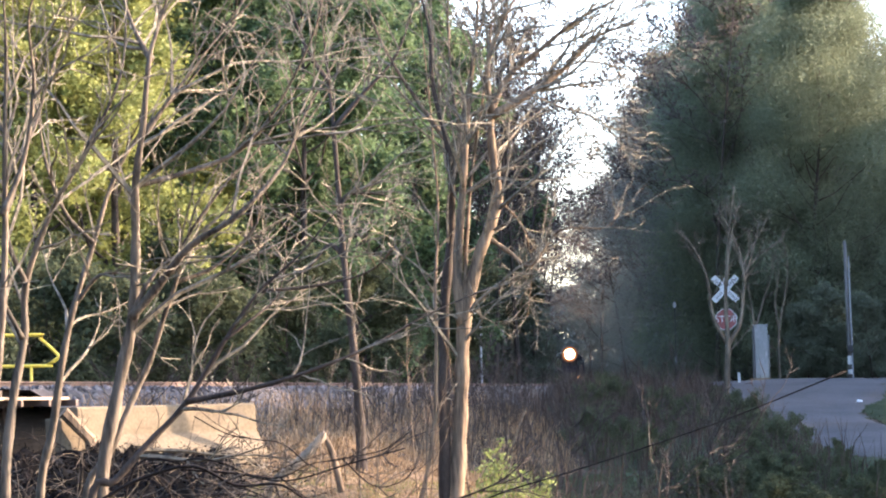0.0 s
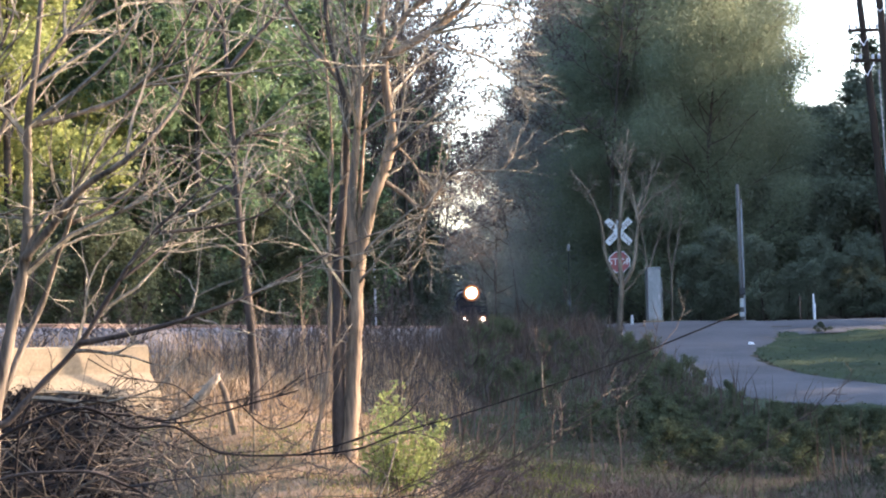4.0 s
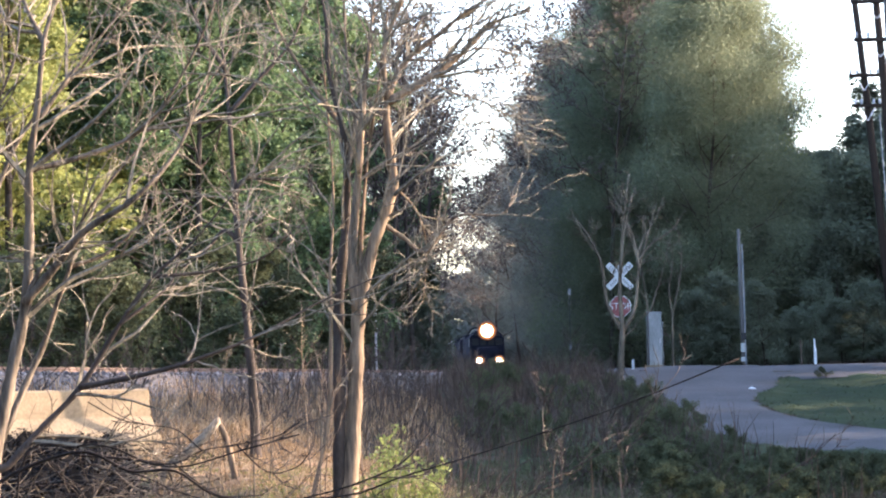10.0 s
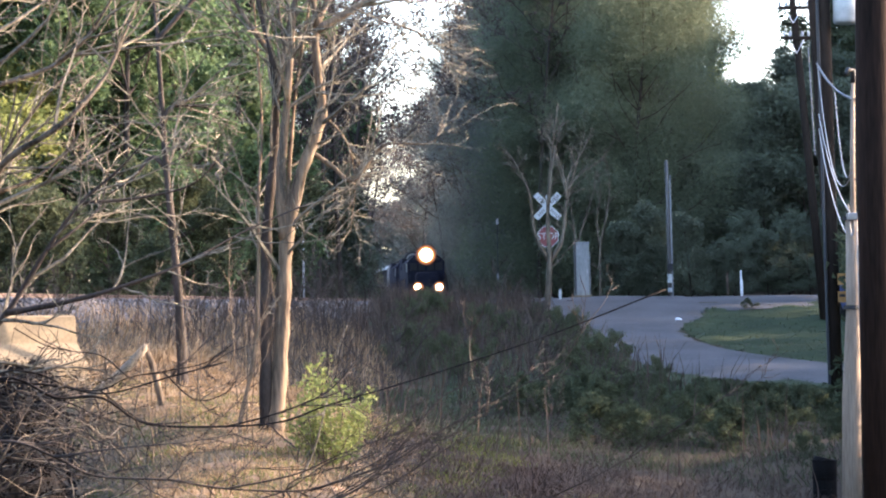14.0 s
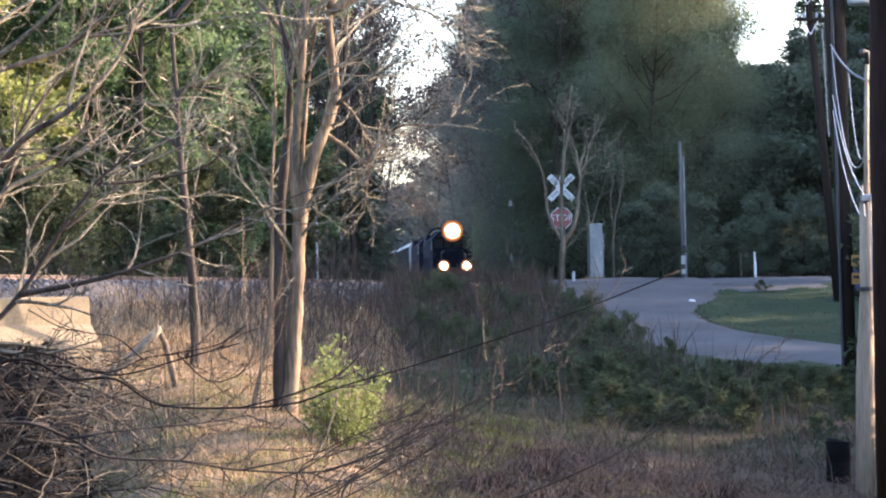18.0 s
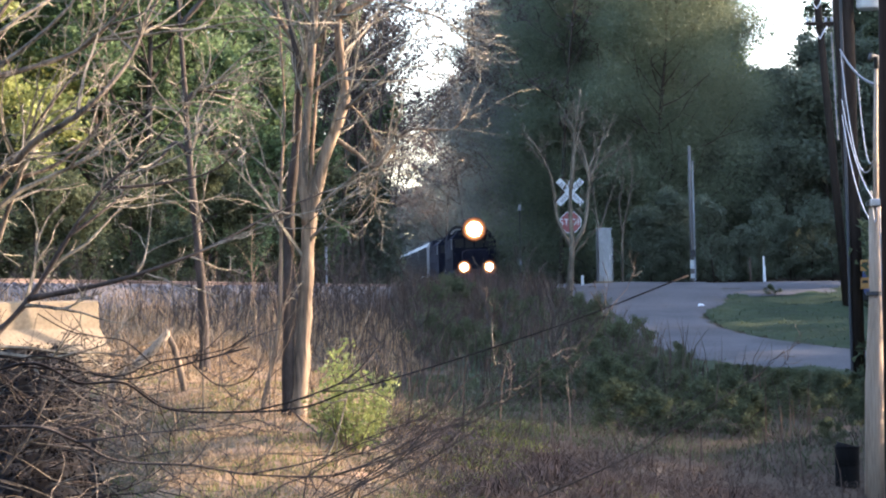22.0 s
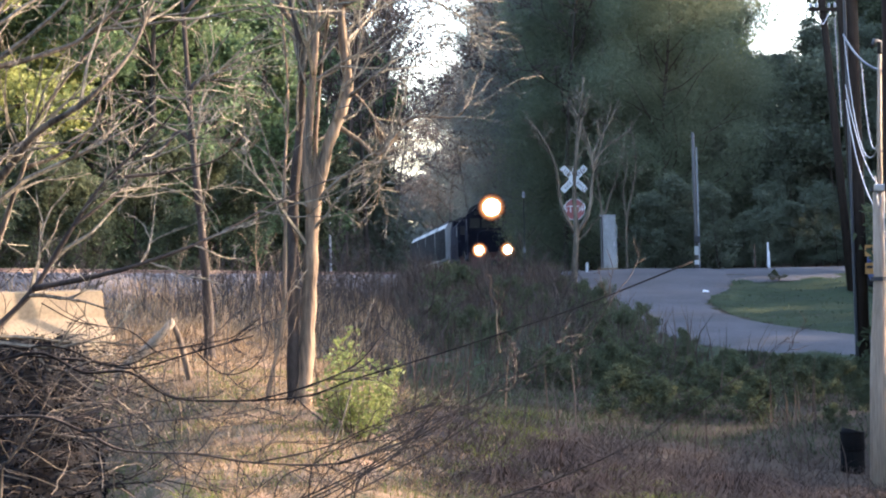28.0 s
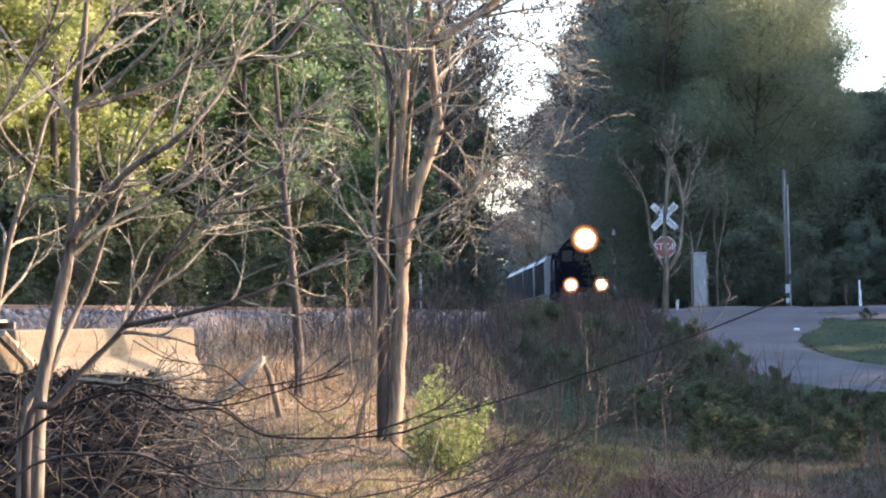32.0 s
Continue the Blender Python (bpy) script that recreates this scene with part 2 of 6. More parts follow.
# ---- geometry helpers ----
class Geo:
    """Collects vertices and faces for one mesh."""

    def __init__(self):
        self.v, self.f = [], []

    def box(self, cx, cy, cz, sx, sy, sz, m=None):
        k = len(self.v)
        for z in (-0.5, 0.5):
            for x, y in ((-0.5, -0.5), (0.5, -0.5), (0.5, 0.5), (-0.5, 0.5)):
                p = Vector((cx + x * sx, cy + y * sy, cz + z * sz))
                self.v.append(tuple(m @ p if m else p))
        self.f += [(k + 3, k + 2, k + 1, k), (k + 4, k + 5, k + 6, k + 7), (k, k + 1, k + 5, k + 4), (k + 1, k + 2, k + 6, k + 5), (k + 2, k + 3, k + 7, k + 6), (k + 3, k, k + 4, k + 7)]
        return self

    def prism(self, outline, axis, a, b):
        """A closed outline of (u, w) swept along axis 'x', 'y' or 'z' from a to b."""
        k, n = len(self.v), len(outline)
        for s in (a, b):
            for u, w in outline:
                self.v.append({"x": (s, u, w), "y": (u, s, w), "z": (u, w, s)}[axis])
        self.f += [tuple(k + i for i in range(n))[::-1], tuple(k + n + i for i in range(n))]
        self.f += [(k + i, k + (i + 1) % n, k + n + (i + 1) % n, k + n + i) for i in range(n)]
        return self

    def tube(self, pts, radii, sides=6, cap=True):
        pts = [Vector(p) for p in pts]
        k, n = len(self.v), len(pts)
        side = None
        for i, p in enumerate(pts):
            d = (pts[min(i + 1, n - 1)] - pts[max(i - 1, 0)])
            d = d.normalized() if d.length > 1e-9 else Vector((0, 0, 1))
            if side is None:
                side = d.cross(Vector((0.31, 0.87, 0.2)))
            side = (side - d * side.dot(d)).normalized()
            up = d.cross(side)
            r = radii[i] if hasattr(radii, "__len__") else radii
            for j in range(sides):
                a = 2 * math.pi * j / sides
                q = p + (side * math.cos(a) + up * math.sin(a)) * r
                self.v.append((q.x, q.y, q.z))
        for i in range(n - 1):
            for j in range(sides):
                a, b = k + i * sides + j, k + i * sides + (j + 1) % sides
                self.f.append((a, b, b + sides, a + sides))
        if cap:
            self.f.append(tuple(k + j for j in range(sides))[::-1])
            self.f.append(tuple(k + (n - 1) * sides + j for j in range(sides)))
        return self

    def disc(self, c, r, axis, depth, sides=20):
        c = Vector(c)
        d = {"x": Vector((1, 0, 0)), "y": Vector((0, 1, 0)), "z": Vector((0, 0, 1))}[axis] * depth / 2
        return self.tube([c - d, c + d], r, sides)

    def mesh(self, name, bevel=0.0, smooth=False):
        me = bpy.data.meshes.new(name)
        me.from_pydata(self.v, [], self.f)
        if bevel:
            bm = bmesh.new()
            bm.from_mesh(me)
            bmesh.ops.bevel(bm, geom=list(bm.edges), offset=bevel, segments=2, affect="EDGES", profile=0.6)
            bm.to_mesh(me)
            bm.free()
        if smooth:
            me.polygons.foreach_set("use_smooth", [True] * len(me.polygons))
        me.update()
        return me


def mesh_np(name, v, f):
    """A mesh from arrays: vertices (n, 3), faces (m, 3 or 4)."""
    me = bpy.data.meshes.new(name)
    v, f = np.asarray(v, np.float32), np.asarray(f, np.int32)
    me.vertices.add(len(v))
    me.vertices.foreach_set("co", v.ravel())
    me.loops.add(f.size)
    me.loops.foreach_set("vertex_index", f.ravel())
    me.polygons.add(len(f))
    me.polygons.foreach_set("loop_start", np.arange(0, f.size, f.shape[1], dtype=np.int32))
    me.update(calc_edges=True)
    me.validate()
    return me


def part(name, geo, material, parent=None, label="", bevel=0.0, smooth=False):
    me = geo.mesh(name, bevel, smooth) if isinstance(geo, Geo) else geo
    me.materials.clear()
    me.materials.append(material)
    ob = new(name, me)
    if parent:
        ob.parent = parent
    if label:
        ob["label"] = label
    return ob


def thing(name, x, y, z, label, category, group="", kind="", turn=0):
    ob = new(name)
    ob.matrix_basis = pose(x, y, z, 0, 0, turn)
    return tagged(ob, label, category, group, kind)


def curve_through(pts, n=4):
    """A smooth line through the points (Catmull-Rom), n steps a stretch."""
    p = [Vector(q) for q in pts]
    p = [p[0] * 2 - p[1]] + p + [p[-1] * 2 - p[-2]]
    out = []
    for i in range(1, len(p) - 2):
        for s in range(n):
            t = s / n
            out.append(0.5 * (2 * p[i] + (p[i + 1] - p[i - 1]) * t + (2 * p[i - 1] - 5 * p[i] + 4 * p[i + 1] - p[i + 2]) * t * t + (3 * p[i] - p[i - 1] - 3 * p[i + 1] + p[i + 2]) * t ** 3))
    return out + [p[-2]]


def smooth(a, b, x):
    t = np.clip((np.asarray(x, float) - a) / (b - a), 0, 1)
    return t * t * (3 - 2 * t)


# ---- the lie of the land ----
def track_x(y):
    """The track's centre line: straight far off, then a left-hand curve."""
    return 12.9 - 9.2e-5 * np.maximum(0.0, 215.0 - np.asarray(y, float)) ** 2.42


def track_slope(y):
    return 9.2e-5 * 2.42 * np.maximum(0.0, 215.0 - y) ** 1.42


def rail_z(y):
    return 2.68 + 0.32 * smooth(60, 210, y)


def land(x, y):
    """Height of the ground."""
    x, y = np.asarray(x, float), np.asarray(y, float)
    z = np.interp(y, [-50, 0, 18, 28, 40, 55, 66, 74, 82, 90, 97, 103, 125, 400], [0.3, 0.3, 0.1, -0.1, -0.1, 0.1, 0.42, 0.75, 1.25, 1.85, 2.42, 2.62, 2.62, 2.9])
    z = z + 0.95 * np.exp(-((x + 2.2) / 4.2) ** 2 - ((y - 43) / 9.0) ** 2)
    z = z + 1.05 * np.exp(-((x + 2.0) / 2.6) ** 2 - ((y - 52.0) / 4.2) ** 2)
    z = z - 0.9 * np.exp(-((x - 8.5) / 4.0) ** 2 - ((y - 38) / 9.0) ** 2)
    z = z - 2.2 * smooth(-6.0, -9.5, x) * smooth(75, 55, y) * smooth(10, 30, y)
    z = z + 9.0 * smooth(17, 34, x) * smooth(112, 155, y)
    z = z + 8.0 * smooth(28, 50, x) * smooth(53, 67, y) * smooth(330, 250, y) * (1 - 0.6 * smooth(17, 34, x) * smooth(112, 155, y))
    z = z + 4.0 * smooth(-8, -40, x) * smooth(70, 110, y)
    # bank out of view on the right, added to shade the hollow
    z = z + 1.9 * smooth(10.5, 14.5, x) * smooth(53, 46, y) * smooth(5, 15, y)
    z = z - 0.9 * smooth(-0.9, -3.6, x) * smooth(42, 36, y) * smooth(12, 20, y)
    z = z + 0.28 * np.exp(-((x + 0.1) / 1.5) ** 2) * smooth(18, 25, y) * smooth(44, 36, y)
    z = z - 0.25 * smooth(8.5, 11, x) * smooth(60, 68, y) * smooth(101, 93, y)
    # the track bed stands proud of the land, but for the bridge over the ravine
    d = np.abs(x - track_x(np.maximum(y, 49))) * np.cos(np.arctan(track_slope(np.maximum(y, 49))))
    bed = rail_z(y) - 0.5 - np.maximum(0, d - 2.2) / 2.5 - np.maximum(0, 49.5 - y) / 2.2
    z = np.maximum(bed, z)
    return z


def land_at(x, y):
    return float(land(x, y))


def rough_land(x, y):
    z = land(x, y)
    flat = np.exp(-((np.abs(x - track_x(y))) / 3.0) ** 4)
    b = np.sin(x * 1.7 + np.sin(y * 0.9) * 1.3) * np.sin(y * 1.3 + np.sin(x * 0.7)) * 0.06 + np.sin(x * 4.1 + y * 2.3) * np.sin(y * 3.7 - x) * 0.03
    return z + b * (1 - flat)


def build_ground():
    xs = np.concatenate([[-3000, -800, -250, -120, -70], np.arange(-45, -14, 1.5), np.arange(-14, 26, 0.4), np.arange(26, 80, 2.0), [90, 120, 200, 500, 1200, 3000]])
    ys = np.concatenate([[-3000, -600, -150, -40, -10], np.arange(0, 20, 2.0), np.arange(20, 60, 0.4), np.arange(60, 130, 0.6), np.arange(130, 330, 4.0), [340, 400, 600, 1000, 2000, 4000]])
    gx, gy = np.meshgrid(xs, ys)
    v = np.stack([gx, gy, rough_land(gx, gy)], -1).reshape(-1, 3)
    i = np.arange(len(ys) - 1)[:, None] * len(xs) + np.arange(len(xs) - 1)[None]
    f = np.stack([i, i + 1, i + 1 + len(xs), i + len(xs)], -1).reshape(-1, 4)
    me = mesh_np("ground", v, f)
    me.polygons.foreach_set("use_smooth", [True] * len(me.polygons))
    tagged(part("ground", me, SOIL), "uneven ground of dry soil, leaf litter and grass", "ground", kind="structure")


build_ground()


def ribbon(name, line, widths, lift, material, label, kind="structure"):
    """A road laid on the land along a line of (x, y), with its own thickness."""
    pts = curve_through([(x, y, 0) for x, y in line], 8)
    w = np.interp(np.linspace(0, 1, len(pts)), np.linspace(0, 1, len(widths)), widths)
    g, across = Geo(), 12
    for i, p in enumerate(pts):
        d = (pts[min(i + 1, len(pts) - 1)] - pts[max(i - 1, 0)]).normalized()
        s = Vector((d.y, -d.x, 0))
        for j in range(across + 1):
            u = 2 * j / across - 1
            edge = 0.12 * math.sin(i * 1.9 + j) * (abs(u) > 0.99)
            q = p + s * (u * w[i] / 2 + edge * u)
            crown = lift * (1 - abs(u) ** 6) - 0.04 * (abs(u) > 0.99)
            g.v.append((q.x, q.y, float(land(q.x, q.y)) + 0.03 + crown + 0.02 * math.cos(u * 6)))
    n = across + 1
    for i in range(len(pts) - 1):
        for j in range(across):
            g.f.append((i * n + j, i * n + j + 1, (i + 1) * n + j + 1, (i + 1) * n + j))
    return tagged(part(name, g, material, smooth=True), label, "road", kind=kind)


ribbon("road_crossing", [(-4, 111), (2, 108), (8, 105.5), (14, 101.8), (19, 103.6), (26, 108), (40, 113)], [4.5, 4.8, 6.0, 12.6, 10.6, 6.6, 4.5], 0.03, GRAVEL_ROAD, "pale gravel road over the rail crossing")
ribbon("road_fork", [(12.5, 104), (12.3, 96), (11.4, 90), (11.2, 85.5), (11.6, 80), (12.7, 75.2), (14.6, 71), (18, 68.3), (23, 66), (34, 62)], [6.5, 5.4, 3.6, 3.3, 3.9, 4.9, 5.6, 5.2, 5.0, 5.0], 0.10, GRAVEL_ROAD, "pale gravel lane bending downhill from the crossing")


# ---- the railway ----
def along(y):
    """Pose on the track at depth y: local y runs along the track, z = 0 on the rail heads."""
    return pose(float(track_x(y)), y, float(rail_z(y)), 0, 0, -math.degrees(math.atan(track_slope(y))))


def build_track():
    # ballast bed
    g = Geo()
    prof = [(-2.5, -0.62), (-1.75, -0.19), (-1.2, -0.16), (1.2, -0.16), (1.75, -0.19), (2.5, -0.62)]
    ysb = np.concatenate([np.arange(49.0, 130, 0.5), np.arange(130, 340, 4.0)])
    rng = random.Random(5)
    for y in ysb:
        m = along(y)
        for u, w in prof:
            g.v.append(tuple(m @ Vector((u, 0, w + rng.uniform(-0.025, 0.025)))))
    n = len(prof)
    for i in range(len(ysb) - 1):
        for j in range(n - 1):
            g.f.append((i * n + j, i * n + j + 1, (i + 1) * n + j + 1, (i + 1) * n + j))
    tagged(part("track_bed", g, BALLAST), "crushed grey stone ballast under the track", "track bed", kind="structure")
    # loose stones on the near shoulder
    k = 17000
    r = np.random.RandomState(3)
    y = 49 + r.rand(k) ** 1.4 * 49
    x = track_x(y) + r.uniform(-2.6, 2.9, k)
    d = np.abs(x - track_x(y))
    z = rail_z(y) - 0.17 - np.maximum(0, d - 1.75) * 0.57
    s = r.uniform(0.025, 0.085, k)
    base = np.array([[1, 0, 0], [-1, 0, 0], [0, 1, 0], [0, -1, 0], [0, 0, 1], [0, 0, -1]], float)
    v = np.stack([x, y, z], -1)[:, None] + base[None] * s[:, None, None] * r.uniform(0.6, 1.3, (k, 6, 1))
    tri = np.array([[0, 2, 4], [2, 1, 4], [1, 3, 4], [3, 0, 4], [2, 0, 5], [1, 2, 5], [3, 1, 5], [0, 3, 5]])
    f = (np.arange(k)[:, None, None] * 6 + tri[None]).reshape(-1, 3)
    tagged(part("ballast_stones", mesh_np("ballast_stones", v.reshape(-1, 3), f), leafy("stone", ((0.036, 0.033, 0.031), (0.09, 0.083, 0.079), (0.18, 0.165, 0.157)), 0.0, 0.9)), "loose grey ballast stones along the track shoulder", "stones", kind="stuff")
    # rails
    head = [(-0.035, -0.03), (-0.035, 0), (0.035, 0), (0.035, -0.03), (0.009, -0.05), (0.009, -0.135), (0.07, -0.155), (0.07, -0.17), (-0.07, -0.17), (-0.07, -0.155), (-0.009, -0.135), (-0.009, -0.05)]
    for off in (-0.7525, 0.7525):
        g = Geo()
        yr = np.arange(20.0, 340, 2.0)
        for y in yr:
            m = along(y)
            for u, w in head:
                g.v.append(tuple(m @ Vector((u + off, 0, w))))
        n = len(head)
        for i in range(len(yr) - 1):
            for j in range(n):
                g.f.append((i * n + j, i * n + (j + 1) % n, (i + 1) * n + (j + 1) % n, (i + 1) * n + j))
        tagged(part("rail", g, RUST), "rust-brown steel rail on timber ties", "rail", "rails", "structure")


build_track()


def build_ties():
    g = Geo().box(0, 0, -0.26, 2.6, 0.22, 0.17)
    me = g.mesh("tie", 0.015)
    me.materials.append(TIE)
    holder = tagged(new("tie_row"), "row of dark creosoted timber ties under the rails", "railway ties", kind="structure")
    y, i = 24.0, 0
    while y < 150:
        ob = new("tie", me)
        ob.parent = holder
        ob.matrix_basis = along(y) @ pose(0.02 * math.sin(i * 7.1), 0, 0.004 * math.sin(i * 3.3), 0, 0, 1.2 * math.sin(i * 2.7))
        y, i = y + 0.55, i + 1


def build_bridge():
    """The short bridge over the ravine: two girders, a walkway with a yellow handrail, and the concrete abutment."""
    m = along(42.0)
    b = tagged(new("rail_bridge"), "short rusty steel girder bridge over the ravine", "bridge")
    b.matrix_basis = m
    for x in (-1.15, 1.15):
        g = Geo()
        g.box(x, -2.0, -0.56, 0.03, 18, 0.38).box(x, -2.0, -0.38, 0.32, 18, 0.03).box(x, -2.0, -0.75, 0.32, 18, 0.03)
        for k in range(-10, 8):
            g.box(x, k, -0.56, 0.26, 0.02, 0.34)
        part("girder", g, RUST, b)
    for k in range(-10, 8):
        part("walkway_bracket", Geo().box(2.1, k, -0.42, 1.3, 0.08, 0.1), RUST, b)
    for x in (1.75, 2.0, 2.25, 2.5):
        part("walkway_plank", Geo().box(x, -2.0, -0.34, 0.22, 18, 0.05), POLE_WOOD, b, bevel=0.008)
    hand = tagged(new("handrail"), "yellow tubular steel handrail beside the track", "handrail")
    hand.matrix_basis = pose(-7.47, 54.0, 2.45, 0, 0, 0)
    loop = [(-3.2, 0, 1.16), (-0.42, 0, 1.16), (-0.28, 0, 1.10), (0.06, 0, 0.77), (0.05, 0, 0.70), (-0.12, 0, 0.585), (-0.3, 0, 0.565), (-3.2, 0, 0.59)]
    part("top_rail", Geo().tube(curve_through(loop, 2), 0.035, 8), YELLOW_PAINT, hand, smooth=True)
    for x in (-0.45, -1.9, -3.1):
        part("post", Geo().tube([(x, 0, -0.6), (x, 0, 0.6)], 0.03, 8), YELLOW_PAINT, hand, smooth=True)
    # abutment with its sloped wing wall
    a = tagged(new("abutment"), "sunlit weathered concrete bridge abutment wall", "retaining wall")
    a.matrix_basis = pose(-3.17, 47.2, 0.0, 0, 0, 38)
    prof = [(-0.30, 0.2), (-0.30, 1.36), (-0.24, 1.45), (0.02, 1.72), (0.06, 2.15), (0.10, 2.18), (0.70, 2.18), (0.70, 0.2)]
    part("wall_face", Geo().prism(prof, "x", -3.42, 0.0), CONCRETE, a, bevel=0.02)
    wing = Geo().prism([(-0.25, 0.2), (-0.25, 1.95), (-0.2, 2.0), (0.25, 2.0), (0.25, 0.2)], "x", -3.44, -3.9)
    part("wing_wall", wing, CONCRETE, a, bevel=0.02)
    part("footing", Geo().box(-1.75, 0.1, 0.45, 4.1, 1.2, 1.0), CONCRETE, a, bevel=0.03)
    part("brace", Geo().tube([(-3.95, -0.4, 2.10), (-3.5, -0.45, 1.66), (-3.35, -0.5, 0.9)], 0.10, 7), BARK_TAN, a, "sun-bleached timber leaning on the wall")


build_bridge()


# ---- trees ----
class Wood:
    """Grows branches into a Geo and remembers where twigs end."""

    def __init__(self, seed, geo=None):
        self.r, self.g, self.tips, self.steps, self.bare = random.Random(seed), geo or Geo(), [], (7, 4), True

    def line(self, p, d, length, steps, wander, lift):
        pts, d = [Vector(p)], Vector(d).normalized()
        for _ in range(steps):
            d = (d + Vector((self.r.gauss(0, wander), self.r.gauss(0, wander), self.r.gauss(0, wander) + lift))).normalized()
            pts.append(pts[-1] + d * length / steps)
        return pts

    def sprout(self, pts, radii, count, length, depth, spread=0.9, wander=0.16, lift=0.05, start=0.25, sides=4, thin=0.5, least=0.004):
        """Side branches along a line of points."""
        n = len(pts)
        for _ in range(count):
            u = start + (1 - start) * self.r.random() ** 0.8
            i = min(int(u * (n - 1)), n - 2)
            p = pts[i].lerp(pts[i + 1], self.r.random())
            d = (pts[i + 1] - pts[i]).normalized()
            side = Vector((self.r.gauss(0, 1), self.r.gauss(0, 1), self.r.gauss(0, 0.6)))
            side = (side - d * side.dot(d)).normalized()
            a = self.r.uniform(0.45, 1.0) * spread
            go = d * math.cos(a) + side * math.sin(a)
            ln = length * self.r.uniform(0.45, 1.15) * (1.15 - 0.5 * u)
            r0 = max(least, min(radii[i] * 0.75, ln * 0.012 + least)) 
            steps = self.steps[0] if depth > 0 else self.steps[1]
            q = self.line(p, go, ln, steps, wander, lift)
            rr = [max(least * 0.6, r0 * (1 - 0.85 * k / steps)) for k in range(steps + 1)]
            if depth > 0 or self.bare:
                self.g.tube(q, rr, sides if depth > 0 else 3, cap=False)
            if depth > 0:
                self.sprout(q, rr, max(2, int(count * thin)), ln * 0.55, depth - 1, spread, wander, lift, 0.2, sides, thin, least)
            else:
                self.tips.append(q[-1])
                self.tips.append(q[len(q) // 2])


def leaves(seed, centres, per, radius, size, squash=0.8):
    """Many small bent leaves scattered round the given points."""
    r = np.random.RandomState(seed)
    c = np.asarray([tuple(p) for p in centres], float)
    n = len(c) * per
    off = r.normal(0, 1, (n, 3))
    off *= radius * np.array([1, 1, squash]) * (r.uniform(0, 1, (n, 1)) ** 0.45) / np.linalg.norm(off, axis=1, keepdims=True)
    p = np.repeat(c, per, 0) + off
    a, b = r.normal(0, 1, (n, 3)), r.normal(0, 1, (n, 3))
    a[:, 2] *= 0.6
    a /= np.linalg.norm(a, axis=1, keepdims=True)
    b -= a * (a * b).sum(1, keepdims=True)
    b /= np.linalg.norm(b, axis=1, keepdims=True)
    s = size * r.uniform(0.5, 1.3, (n, 1))
    v = np.stack([p - a * s - b * s * 0.5, p + b * s * 0.75, p + a * s - b * s * 0.3], 1).reshape(-1, 3)
    return mesh_np("leaves", v, np.arange(n * 3).reshape(-1, 3))


def forest_tree(seed, height, spread_m, leaf_mat, per=14, leaf=0.16, trunk_r=0.22, crown_from=0.25, limbs=16, clump=0.55, label="", category="tree", bark=None, name="tree", depth=1, count=6, least=0.006):
    """A leafy tree with a tapered trunk, rising limbs and a broken crown."""
    w = Wood(seed)
    w.steps, w.bare = (4, 2), per < 6
    t = thing(name, 0, 0, 0, label, category)
    trunk = w.line((0, 0, -0.6), (w.r.uniform(-0.06, 0.06), w.r.uniform(-0.06, 0.06), 1), height * 0.9 + 0.6, 10, 0.05, 0.12)
    rad = [trunk_r * (1 - 0.9 * i / 10) for i in range(11)]
    part("trunk", Geo().tube(trunk, rad, 8), bark or BARK_DARK, t, smooth=True)
    for k in range(limbs):
        u = crown_from + (1 - crown_from) * (k + w.r.random()) / limbs
        i = min(int(u * 10), 9)
        p = trunk[i].lerp(trunk[i + 1], u * 10 - i)
        a = k * 2.4 + w.r.uniform(-0.5, 0.5)
        reach = spread_m * (0.45 + 0.75 * math.sin(math.pi * min(1, (u - crown_from) / (1 - crown_from) * 0.8 + 0.25))) * w.r.uniform(0.7, 1.15)
        q = w.line(p, (math.cos(a), math.sin(a), 0.35 + 0.5 * u), reach, 6, 0.14, 0.07)
        rr = [max(0.012, rad[i] * 0.45 * (1 - 0.85 * j / 6)) for j in range(7)]
        w.g.tube(q, rr, 5, cap=False)
        w.sprout(q, rr, count, reach * 0.42, depth, 0.95, 0.2, 0.05, 0.2, 3, 0.5, least)
    part("branchwork", w.g, bark or BARK_DARK, t)["kind"] = "stuff"
    if leaf_mat:
        part("crown", leaves(seed, w.tips, per, clump, leaf), leaf_mat, t)["kind"] = "stuff"
    return t


def plant_copies(proto, spots, labels=None):
    for i, (x, y, turn, s) in enumerate(spots):
        if i == 0:
            proto.matrix_basis = pose(x, y, land_at(x, y), 0, 0, turn)
            proto.scale = (s, s, s)
            continue
        c = copy_thing(proto, pose(x, y, land_at(x, y), 0, 0, turn))
        c.scale = (s, s, s)


